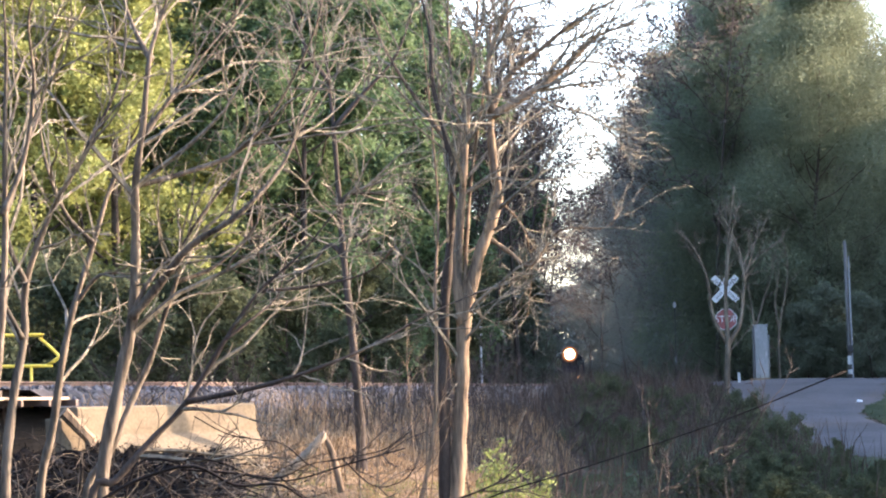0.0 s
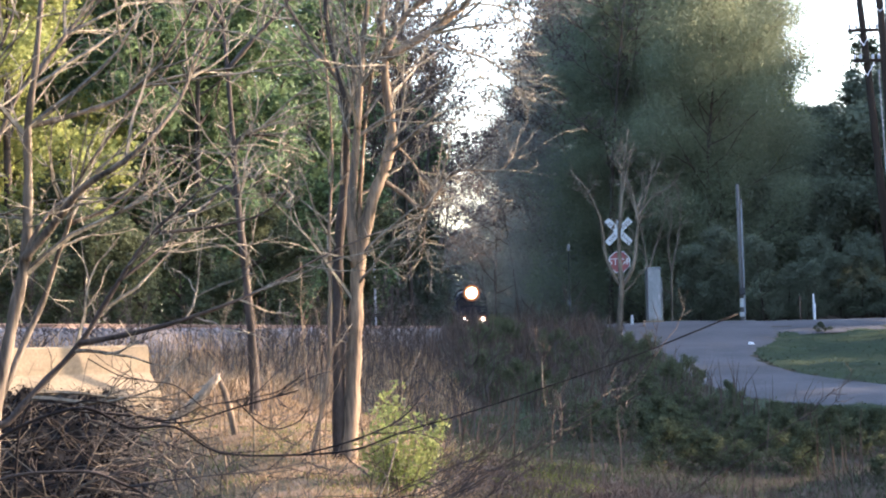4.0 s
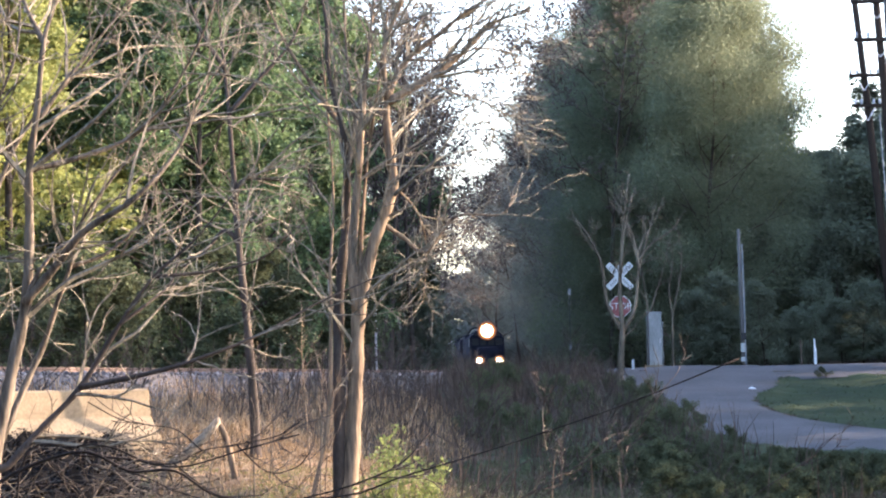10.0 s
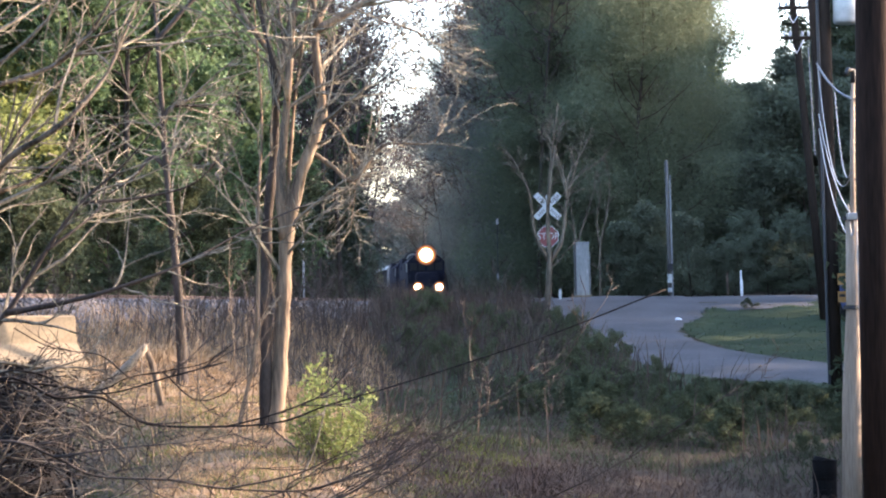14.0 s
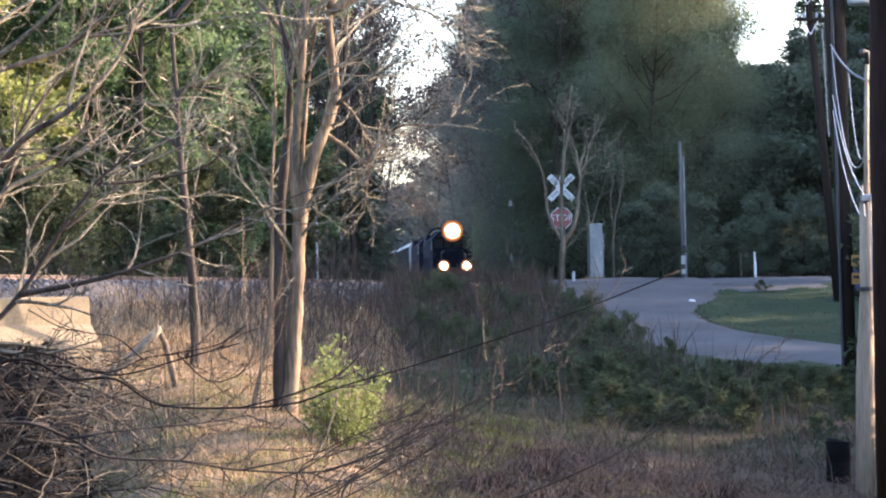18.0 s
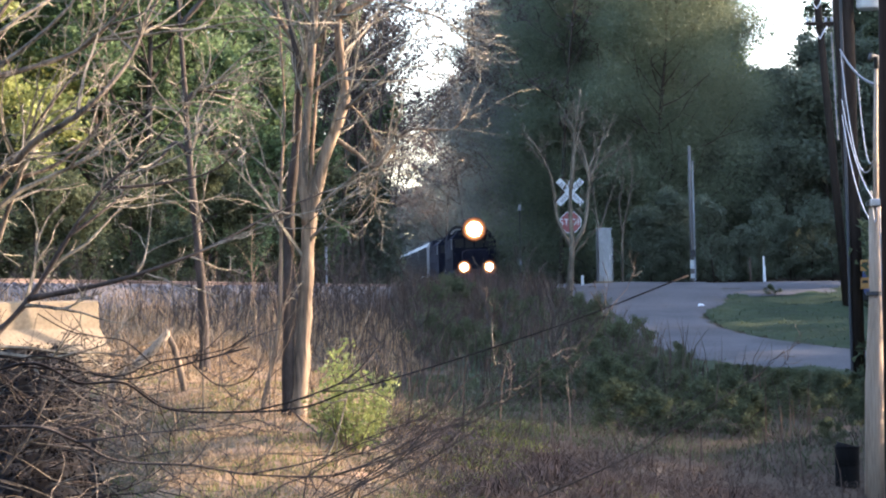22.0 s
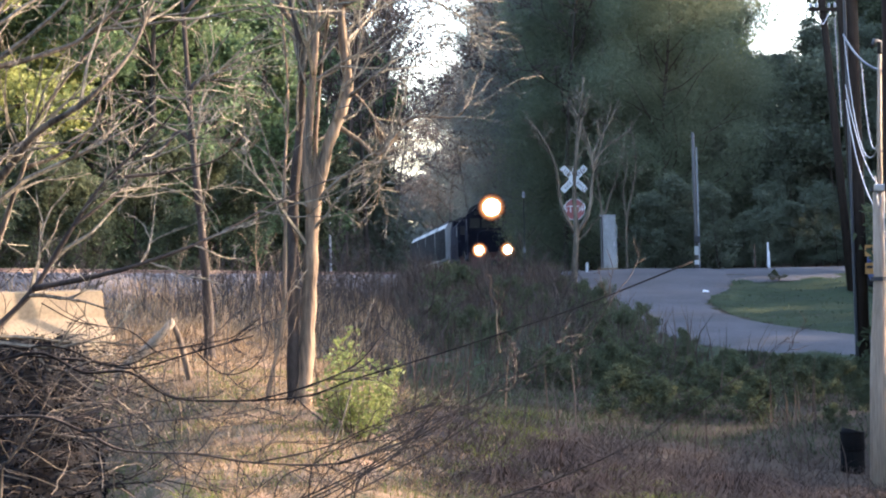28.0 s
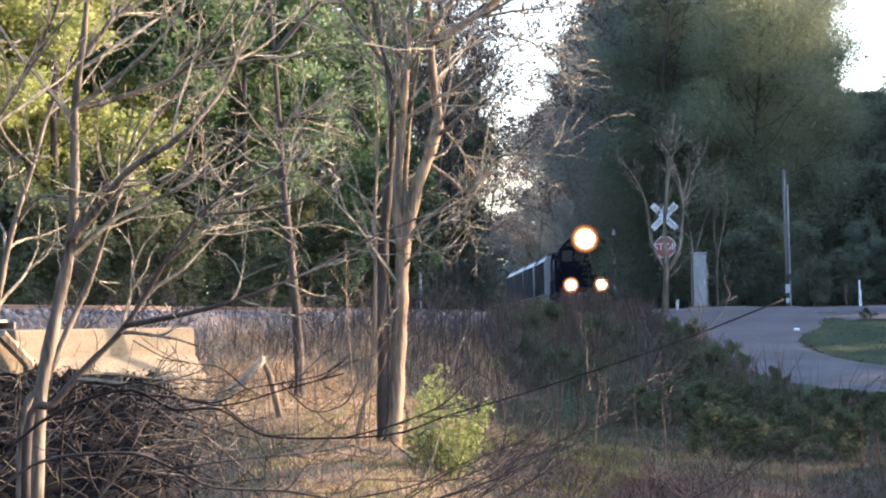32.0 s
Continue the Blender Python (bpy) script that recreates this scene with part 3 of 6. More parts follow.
def woods():
    # the wood beyond the track on the outer side of the curve
    a = forest_tree(11, 18, 4.2, LEAF_YELLOW, 36, 0.10, 0.22, 0.12, 24, 0.55, "tall tree in fresh yellow-green leaf at the wood's edge", count=7)
    # last copy, behind the crossing: yellow leaf stands for sun on the crown's rim
    plant_copies(a, [(-14.5, 84, 0, 1.0), (-18.5, 96, 80, 1.1), (-11.0, 92, 140, 1.05), (-21, 80, 200, 0.95), (-16, 108, 260, 1.2), (-25, 100, 300, 1.1), (-11.6, 99, 50, 1.0), (-12.8, 88, 10, 0.9), (-14, 102, 280, 1.1), (-10.0, 86, 120, 0.9), (19.9, 147, 200, 1.02)])
    b = forest_tree(12, 17, 3.8, LEAF_GREEN, 30, 0.115, 0.20, 0.08, 24, 0.55, "tall tree in fresh green leaf at the wood's edge", count=7)
    plant_copies(b, [(-4.4, 93, 0, 0.95), (-6.8, 96, 160, 1.0), (-8.2, 104, 250, 1.1), (-3.2, 98, 70, 1.0), (-9.5, 100, 150, 1.15), (-5.5, 110, 220, 1.2), (-1.0, 118, 300, 1.05), (-9, 120, 30, 1.25), (-13, 116, 110, 1.25), (-4, 132, 10, 1.3), (-10, 136, 100, 1.35), (-17, 126, 200, 1.3), (-23, 120, 300, 1.3), (-1.5, 140, 60, 1.25), (-15, 142, 150, 1.4), (-26, 112, 20, 1.2), (0.6, 166, 130, 1.25), (-8, 156, 200, 1.4), (-20, 150, 320, 1.4), (-30, 138, 40, 1.4), (-33, 122, 250, 1.3)])
    # darker leaf put in for the shadow at the wood's foot
    c = forest_tree(13, 4.5, 2.2, LEAF_OLIVE, 26, 0.08, 0.06, 0.03, 16, 0.5, "shrub of the undergrowth behind the track, leaf darkened for shade", "shrub", name="shrub", count=6)
    plant_copies(c, [(-13, 72, 0, 1.0), (-10.2, 76, 60, 1.1), (-7.4, 80, 120, 1.0), (-4.8, 85, 190, 1.1), (-3.0, 92, 250, 1.0), (-1.2, 100, 310, 0.9), (-16, 76, 20, 1.2), (-19, 72, 90, 1.2), (-8.8, 85, 160, 1.2), (-12, 82, 230, 1.2), (-0.6, 108, 100, 1.1), (-9, 112, 40, 1.5), (-4, 113, 140, 1.5), (-14, 110, 250, 1.5), (-20, 108, 10, 1.6), (-6, 126, 80, 1.7), (-12, 130, 190, 1.8), (-19, 134, 300, 1.8), (-26, 124, 60, 1.8), (0.4, 130, 220, 1.5), (1.2, 145, 20, 1.5)])
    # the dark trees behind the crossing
    d = forest_tree(14, 23, 5.0, LEAF_HAZED, 125, 0.053, 0.18, 0.03, 48, 1.25, "big dense tree behind the crossing, leaf greyed for haze", count=7)
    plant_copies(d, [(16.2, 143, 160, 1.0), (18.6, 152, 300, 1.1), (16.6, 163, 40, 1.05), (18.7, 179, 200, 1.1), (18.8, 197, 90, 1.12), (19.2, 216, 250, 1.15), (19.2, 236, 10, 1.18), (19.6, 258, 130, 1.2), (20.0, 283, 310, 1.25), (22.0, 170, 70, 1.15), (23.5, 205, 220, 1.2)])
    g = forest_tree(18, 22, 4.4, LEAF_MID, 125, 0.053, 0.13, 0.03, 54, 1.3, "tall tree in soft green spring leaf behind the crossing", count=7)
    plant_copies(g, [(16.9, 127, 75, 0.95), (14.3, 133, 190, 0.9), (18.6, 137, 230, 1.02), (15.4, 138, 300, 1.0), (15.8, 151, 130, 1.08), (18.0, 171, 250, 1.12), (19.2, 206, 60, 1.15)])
    e = forest_tree(15, 5.0, 3.0, LEAF_HAZED, 12, 0.14, 0.07, 0.03, 16, 0.7, "dense shrub on the shaded bank, leaf greyed for haze", "shrub", name="shrub", count=6)
    spots = []
    rng = random.Random(8)
    bank = []
    for k in range(20):
        bank.append((18 + rng.random() * 17, 122 + rng.random() * 36, rng.uniform(0, 360), rng.uniform(0.8, 1.2)))
    for k in range(18):
        bank.append((15.0 + k * 0.62 + rng.uniform(-0.4, 0.4), 117.0 + rng.random() * 5, rng.uniform(0, 360), rng.uniform(0.34, 0.62)))
    for k in range(14):
        y = 150 + rng.random() * 16
        bank.append((y * (0.128 + 0.0035 * k), y, rng.uniform(0, 360), rng.uniform(0.75, 0.95)))
    for k in range(14):
        y = 140 + k * 14
        spots.append((float(track_x(y)) + 8.0 + rng.uniform(0, 1.5), y, rng.uniform(0, 360), rng.uniform(1.0, 1.4)))
        spots.append((float(track_x(y)) - 9.5 - rng.uniform(0, 1.5) - max(0.0, 190.0 - y) * 0.03, y - 6, rng.uniform(0, 360), rng.uniform(0.9, 1.4)))
    for x, y in ((17.8, 200), (17.4, 226), (17.2, 255), (18.0, 290), (16.4, 178), (15.0, 160)):
        spots.append((x + 7.0, y, rng.uniform(0, 360), 1.6 + 0.004 * (y - 150)))
    for k in range(11):
        spots.append((-8 + k * 4.2 + rng.uniform(-1, 1), 345 + rng.uniform(-8, 8), rng.uniform(0, 360), rng.uniform(1.9, 2.6)))
    plant_copies(e, spots)
    k = forest_tree(19, 7.5, 2.3, LEAF_BANK_HAZED, 17, 0.092, 0.09, 0.04, 20, 0.62, "young tree on the shaded bank, leaf lightened for haze", count=6)
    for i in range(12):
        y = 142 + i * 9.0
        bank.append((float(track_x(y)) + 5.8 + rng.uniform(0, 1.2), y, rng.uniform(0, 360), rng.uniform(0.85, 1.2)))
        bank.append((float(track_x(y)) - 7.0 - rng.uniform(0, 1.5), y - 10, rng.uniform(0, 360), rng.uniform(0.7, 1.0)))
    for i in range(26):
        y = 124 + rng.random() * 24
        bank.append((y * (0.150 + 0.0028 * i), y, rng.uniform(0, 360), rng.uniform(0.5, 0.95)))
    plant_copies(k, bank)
    # bare, budding trees along the line far down the track
    # dark bark and buds carry the hill's shade in their colour
    f = forest_tree(16, 19, 4.0, LEAF_BUD, 5, 0.10, 0.14, 0.22, 24, 0.7, "bare tree with brown spring buds beside the distant track", bark=BARK_DARK, depth=2, count=5, least=0.02)
    near = [(1.6, 150, 0, 1.0), (2.8, 176, 80, 1.0), (3.6, 205, 150, 1.05), (4.4, 240, 220, 1.1), (5.0, 280, 260, 1.3), (16.2, 206, 50, 1.3), (16.6, 238, 10, 1.3)]
    far = [(15.2, 272, 30, 1.25), (15.6, 305, 110, 1.2), (6.2, 262, 15, 1.2), (13.6, 352, 20, 1.1), (17.4, 356, 120, 1.3), (4.0, 192, 30, 1.0), (5.0, 228, 250, 1.05), (7.2, 300, 90, 1.2), (15.0, 182, 140, 1.25)]
    plant_copies(f, near + far)
    o = forest_tree(20, 17, 3.4, LEAF_BUD, 3, 0.075, 0.11, 0.42, 22, 0.6, "thin bare tree with fine open twigs beside the distant track", bark=BARK_DARK, depth=2, count=4, least=0.024)
    plant_copies(o, [(5.2, 172, 0, 0.95), (4.2, 161, 40, 1.45), (5.0, 180, 130, 1.5), (14.2, 150, 220, 1.45), (15.6, 183, 310, 1.5), (5.8, 201, 75, 1.6), (16.1, 206, 165, 1.6), (6.6, 212, 100, 1.05), (16.2, 252, 200, 1.35), (7.4, 248, 300, 1.1), (16.0, 226, 60, 1.3), (9.0, 318, 150, 1.25), (6.2, 186, 20, 1.05), (8.4, 274, 80, 1.2), (16.0, 216, 20, 1.3), (3.4, 127, 250, 1.15), (2.0, 121, 60, 1.1), (4.6, 150, 100, 1.15), (14.4, 159, 170, 1.3), (15.2, 172, 330, 1.4), (16.4, 190, 40, 1.4), (13.3, 140, 110, 1.3), (12.7, 131, 280, 1.2), (3.8, 139, 200, 1.25), (5.0, 200, 310, 1.3)])
    # the wooded hill, mostly out of view, set to keep the evening sun off the crossing
    h = forest_tree(17, 15, 5.0, LEAF_OLIVE, 34, 0.19, 0.24, 0.1, 18, 1.0, "leafy tree, mostly out of view, added to block sun and sky light", count=5)
    spots = []
    for k in range(44):
        spots.append((38 + (k % 4) * 5 + rng.uniform(-2, 2), 62 + k * 2.6 + rng.uniform(-2, 2), rng.uniform(0, 360), rng.uniform(0.68, 0.95)))
    for k in range(34):
        spots.append((35 + rng.random() * 9, 70 + k * 2.9 + rng.uniform(-2, 2), rng.uniform(0, 360), rng.uniform(0.6, 0.8)))
    for k in range(16):
        spots.append((31 + rng.random() * 5, 116 + k * 2.4 + rng.uniform(-1, 1), rng.uniform(0, 360), rng.uniform(0.6, 0.75)))
    for k in range(22):
        spots.append((0.2 * (170 + k * 7) + 7 + (k % 3) * 5 + rng.uniform(-2, 2), 170 + k * 7 + rng.uniform(-2, 2), rng.uniform(0, 360), rng.uniform(0.9, 1.25)))
    # unseen trees behind the camera and to its left, added to cut sky light
    for k in range(26):
        spots.append((-36 + k * 2.7 + rng.uniform(-1, 1), -10 - (k % 3) * 4.5, rng.uniform(0, 360), rng.uniform(0.8, 1.05)))
    for k in range(20):
        spots.append((-18.5 - (k % 3) * 4.5, -4 + k * 3.0 + rng.uniform(-1, 1), rng.uniform(0, 360), rng.uniform(0.75, 1.0)))
    # unseen trees off the hill, added to shade the hollow and the lane
    spots += [(24, 62.3, 10, 0.6), (26.5, 64.8, 100, 0.62), (25, 67.5, 200, 0.6), (29, 69, 300, 0.65), (33, 75, 50, 0.7), (19, 57.5, 80, 0.38), (20, 60.5, 160, 0.42), (18.5, 63.5, 240, 0.42)]
    plant_copies(h, spots)


woods()


def bare_tree(name, base, stems, radius, material, label, seed, twigs=10, twig_len=1.1, depth=1, deep=0.5, thins=None, least=0.0055, lean=0.0, mats=None):
    """A leafless tree: stems through a few given points (x, height), with grown side twigs."""
    bx, by = base
    z0 = land_at(bx, by)
    t = thing(name, bx, by, z0, label, "tree")
    w = Wood(seed)
    r = random.Random(seed + 100)
    for k, s in enumerate(stems):
        ph, amp = r.uniform(0, 6.28), deep * (0.35 if k == 0 else 1.0)
        pts = []
        for i, (x, z) in enumerate(s):
            dy = amp * math.sin(ph + i * 0.8) * min(1, i / 3) + lean * i
            pts.append((x - bx, dy, z - z0))
        if k == 0 or s[0][1] - z0 < 0.6:
            x, z = s[0]
            if z - z0 > -0.1:
                pts.insert(0, (pts[0][0] * 1.0 - 0.03, pts[0][1], -0.15))
        line = curve_through(pts, 5)
        r0 = radius * (thins[k] if thins else (1.0 if k == 0 else 0.55))
        n = len(line)
        rr = [max(least, r0 * (1 - 0.90 * i / n) * (1 + 0.10 * math.sin(i * 1.7 + k) + (0.35 * math.exp(-i / 2.0) if k == 0 else 0))) for i in range(n)]
        part("trunk" if k == 0 else "limb", Geo().tube(line, rr, 9 if r0 > 0.03 else 6), (mats or {}).get(k, material), t, smooth=True)
        fine = bool(thins) and thins[k] < 0.2
        w.sprout(line, rr, int(twigs * 1.3) if k == 0 else (24 if fine else max(4, int(twigs * 0.8))), twig_len * (0.5 if fine else 0.7 if thins and thins[k] < 0.35 else 1.0), depth - fine, 0.95, 0.15, 0.02, 0.25, 4, 0.3, least)
    part("twigwork", w.g, BARK_GREY if name == "tree" and by > 80 else BARK_DARK if name != "tree" else TWIG_PALE, t)["kind"] = "stuff"
    return t


# outlines of the bare foreground trees: base x, depth, then stems of (x, height)

MAIN_STEMS = [
    ((0.07, 0.73), (0.14, 1.59), (0.19, 2.31), (0.25, 3.10), (0.44, 3.88), (0.61, 4.31), (0.72, 4.67), (0.67, 5.18), (0.67, 5.76), (0.93, 6.26), (1.34, 6.58), (1.75, 6.90), (2.30, 7.17)),
    ((0.67, 5.76), (0.62, 6.27), (0.77, 6.78), (1.03, 7.28), (1.15, 7.64)),
    ((0.22, 3.06), (0.17, 3.75), (0.24, 4.47), (0.30, 5.05), (0.38, 5.91), (0.49, 6.78), (0.57, 7.58)),
    ((-0.06, 0.77), (-0.03, 2.17), (-0.01, 3.17), (0.09, 4.11), (0.13, 4.76), (0.08, 5.41), (-0.08, 6.14), (-0.10, 6.80), (-0.26, 7.53)),
    ((-0.39, 0.71), (-0.18, 1.67), (-0.12, 2.74), (-0.11, 3.61), (-0.05, 4.47), (-0.10, 5.64), (-0.19, 6.80), (-0.23, 7.53)),
]
MAIN_LIMBS = [
    ((0.18, 3.40), (0.20, 3.85), (0.21, 4.32), (0.28, 5.19), (0.17, 6.14), (0.14, 7.23), (0.21, 7.59)),
    ((0.67, 5.72), (1.11, 5.97), (1.62, 6.32), (2.07, 6.74), (2.58, 6.88)),
    ((0.57, 4.17), (0.84, 3.98), (1.12, 3.79), (1.49, 4.22), (2.07, 4.24), (2.26, 4.49)),
    ((0.24, 3.00), (0.27, 3.60), (0.31, 4.18), (0.40, 5.04), (0.59, 6.13), (0.70, 6.92), (0.79, 7.51)),
    ((0.13, 4.76), (0.26, 5.55), (0.43, 6.35), (0.53, 7.22), (0.57, 7.51)),
]
MAIN_BOUGHS = [
    ((0.08, 5.41), (-0.23, 5.86), (-0.55, 6.37), (-0.82, 6.96), (-0.95, 7.48)),
    ((0.71, 4.67), (1.02, 4.30), (1.13, 3.79), (1.06, 3.15)),
    ((0.93, 6.26), (1.40, 6.25), (1.92, 6.40), (2.49, 6.29), (3.00, 6.50)),
    ((1.11, 6.00), (1.54, 5.81), (2.04, 5.62), (2.32, 5.27)),
    ((1.34, 6.58), (1.78, 6.68), (2.37, 6.99), (2.96, 7.30)),
]
MAIN = (0.07, 36, MAIN_STEMS + MAIN_LIMBS + MAIN_BOUGHS)
TREE2 = (-1.44, 47.03, (
    ((-1.44, 0.75), (-1.46, 1.88), (-1.54, 3.18), (-1.66, 4.58), (-1.72, 5.70), (-1.79, 6.92), (-1.87, 7.86), (-1.98, 9.18)),
    ((-1.70, 5.33), (-1.58, 5.59), (-1.32, 5.62), (-0.90, 5.57)),
    ((-1.66, 4.58), (-1.90, 4.77), (-2.23, 4.41), (-2.65, 4.14)),
    ((-1.77, 6.73), (-1.28, 7.28), (-0.70, 7.93), (-0.35, 8.86)),
    ((-1.83, 7.49), (-2.19, 8.06), (-2.54, 9.01)),
))
N1 = (-2.96, 24, (
    ((-2.96, 1.23), (-2.79, 2.23), (-2.66, 2.84), (-2.62, 3.43), (-2.60, 3.96), (-2.52, 4.44), (-2.45, 5.04), (-2.37, 5.33), (-2.25, 5.74)),
    ((-2.45, 5.04), (-2.58, 5.27), (-2.74, 5.71)),
    ((-2.66, 2.84), (-2.40, 3.13), (-2.13, 3.42), (-1.70, 3.67), (-1.35, 4.07), (-1.15, 4.55), (-0.89, 5.03)),
    ((-2.60, 3.96), (-2.17, 4.08), (-1.73, 4.26), (-1.39, 4.60), (-1.03, 5.23), (-0.93, 5.66)),
    ((-2.67, 2.83), (-2.51, 3.14), (-2.33, 3.35), (-2.04, 3.46)),
    ((-2.52, 4.39), (-2.30, 4.72), (-2.05, 5.06), (-1.60, 5.63)),
))
N2 = (-2.97, 23.4, (
    ((-2.97, 1.23), (-2.75, 1.48), (-2.48, 1.78), (-2.16, 2.11), (-1.82, 2.62), (-1.52, 3.01), (-1.19, 3.29), (-0.85, 3.68)),
    ((-2.16, 2.11), (-1.68, 2.19), (-1.26, 2.29), (-0.70, 2.49), (-0.13, 2.79), (0.39, 3.01)),
    ((-1.52, 3.01), (-1.06, 3.05), (-0.63, 3.15), (-0.39, 3.34)),
    ((-1.82, 2.62), (-1.58, 2.80), (-1.39, 2.99), (-1.31, 3.36)),
))
N3 = (-3.17, 24.6, (
    ((-3.17, 1.19), (-2.96, 1.65), (-2.77, 2.09), (-2.59, 2.48), (-2.45, 2.87), (-2.33, 3.16), (-2.24, 3.50), (-1.88, 3.99), (-1.53, 4.37), (-1.17, 4.96)),
    ((-2.33, 3.16), (-1.99, 3.30), (-1.64, 3.63), (-1.53, 3.98)),
))
N4 = (-3.62, 25, (
    ((-3.62, 1.19), (-3.48, 1.91), (-3.38, 2.50), (-3.27, 3.00), (-3.10, 3.55), (-2.95, 4.05), (-2.70, 4.49), (-2.24, 4.94), (-1.78, 5.48)),
    ((-3.27, 3.00), (-3.03, 3.25), (-2.73, 3.25)),
    ((-3.10, 3.55), (-3.32, 3.80), (-3.46, 4.21), (-3.55, 4.82), (-3.79, 5.43)),
))
N5 = (-3.61, 23, (
    ((-3.61, 1.26), (-3.54, 2.11), (-3.44, 2.66), (-3.41, 3.12), (-3.19, 3.66), (-2.91, 4.12), (-2.59, 4.76), (-2.53, 5.41)),
    ((-3.41, 3.12), (-3.52, 3.44), (-3.53, 3.90), (-3.32, 4.36), (-3.16, 5.01), (-2.93, 5.42)),
    ((-3.44, 2.66), (-3.62, 3.03), (-3.89, 3.41)),
))
N6 = (-3.62, 22, (
    ((-3.62, 1.30), (-3.52, 2.19), (-3.46, 2.81), (-3.43, 3.51), (-3.41, 4.18), (-3.37, 4.84), (-3.38, 5.47)),
    ((-3.43, 3.60), (-3.27, 4.04), (-3.17, 4.61), (-3.16, 5.10), (-3.02, 5.46)),
))
FORK = (9.08, 92, (
    ((9.08, 2.19), (9.15, 3.29), (9.19, 4.02), (9.15, 5.13), (9.22, 6.23), (9.33, 7.34), (9.57, 9.00)),
    ((9.17, 3.80), (9.61, 4.56), (9.80, 5.85), (10.15, 6.95), (10.46, 8.05)),
    ((9.15, 3.88), (8.74, 4.77), (8.56, 6.07), (8.12, 7.00), (7.68, 7.57)),
    ((9.80, 5.85), (9.68, 6.77), (9.34, 7.71), (8.82, 8.64)),
    ((9.71, 6.29), (10.04, 6.94), (10.42, 7.55), (10.71, 8.23)),
    ((9.74, 6.29), (9.57, 6.85), (9.30, 7.50), (9.13, 8.25)),
    ((8.62, 5.57), (8.48, 6.31), (8.12, 6.78), (7.82, 7.43)),
    ((9.70, 6.02), (10.22, 6.66), (10.88, 7.11), (11.35, 7.76)),
    ((9.21, 5.75), (9.31, 6.86), (9.53, 7.78), (9.79, 8.61)),
))
SLIM1 = (13.31, 113, (
    ((13.31, 2.89), (13.34, 4.75), (13.66, 6.34), (13.76, 7.48), (13.59, 8.39)),
    ((13.34, 4.75), (13.22, 5.89), (13.38, 7.03), (13.26, 7.94)),
))
SLIM2 = (12.57, 113, (
    ((12.57, 2.90), (12.38, 4.77), (12.22, 6.13), (12.08, 7.27), (12.26, 8.18)),
    ((12.38, 4.77), (12.74, 5.90), (13.06, 6.80), (13.23, 7.71)),
))
LOW1 = (-3.3, 20, (
    ((-3.30, 0.30), (-2.60, 1.30), (-1.89, 1.64), (-1.50, 1.50), (-1.18, 1.49), (-0.87, 1.30), (-0.31, 1.27), (0.09, 1.30), (0.41, 1.41), (0.81, 1.52), (1.29, 1.66), (2.02, 1.89), (2.83, 2.19)),
    ((-1.89, 1.62), (-1.50, 1.58), (-1.14, 1.52), (-0.70, 1.63), (-0.30, 1.73)),
    ((-0.31, 1.27), (0.05, 1.36), (0.40, 1.50), (0.62, 1.72)),
))
LOW2 = (-3.1, 19, (
    ((-3.10, 0.25), (-2.50, 1.10), (-1.80, 1.24), (-1.43, 1.13), (-1.17, 1.00), (-0.68, 0.96), (-0.30, 0.89), (0.26, 0.87), (0.61, 1.00), (0.91, 1.15), (1.22, 1.22), (1.60, 1.48)),
    ((-1.43, 1.13), (-0.99, 1.18), (-0.55, 1.21), (-0.19, 1.26)),
    ((0.26, 0.87), (0.80, 1.04), (1.12, 1.23), (1.61, 1.50), (1.94, 1.69), (2.10, 1.93)),
    ((-0.30, 0.89), (0.17, 0.98), (0.49, 1.12), (0.91, 1.27)),
))

LOW3 = (0.45, 22, (
    ((0.45, 0.54), (0.71, 0.72), (0.98, 0.98), (1.30, 1.36), (1.48, 1.47), (1.58, 1.53), (1.68, 1.61), (1.75, 1.70)),
    ((1.58, 1.53), (1.56, 1.71), (1.56, 1.91)),
    ((-0.17, 0.55), (0.14, 0.71), (0.43, 0.90), (0.68, 1.00), (0.92, 1.18), (1.17, 1.37)),
    ((0.10, 0.68), (0.36, 0.82), (0.63, 0.90), (0.90, 1.02), (1.16, 1.17)),
    ((-0.47, 0.69), (-0.33, 0.79), (-0.20, 0.87), (0.10, 0.85), (0.41, 0.85), (0.72, 0.87)),
    ((0.42, 0.54), (0.62, 0.63), (0.89, 0.72), (1.16, 0.82)),
))
LOW4 = (-2.04, 19.5, (
    ((-2.04, 0.76), (-1.98, 0.92), (-1.83, 1.11), (-1.70, 1.36), (-1.58, 1.52), (-1.27, 1.64)),
    ((-1.92, 1.06), (-1.75, 1.14), (-1.61, 1.25), (-1.45, 1.30), (-1.28, 1.28)),
    ((-1.84, 1.11), (-1.61, 1.18), (-1.43, 1.31)),
    ((-1.58, 1.52), (-1.43, 1.40), (-1.24, 1.31), (-1.11, 1.19), (-1.01, 1.09)),
    ((-1.98, 0.92), (-2.04, 1.05), (-2.07, 1.23)),
    ((-1.83, 1.11), (-1.50, 1.06), (-1.38, 1.00), (-1.28, 1.03), (-0.99, 0.98)),
))
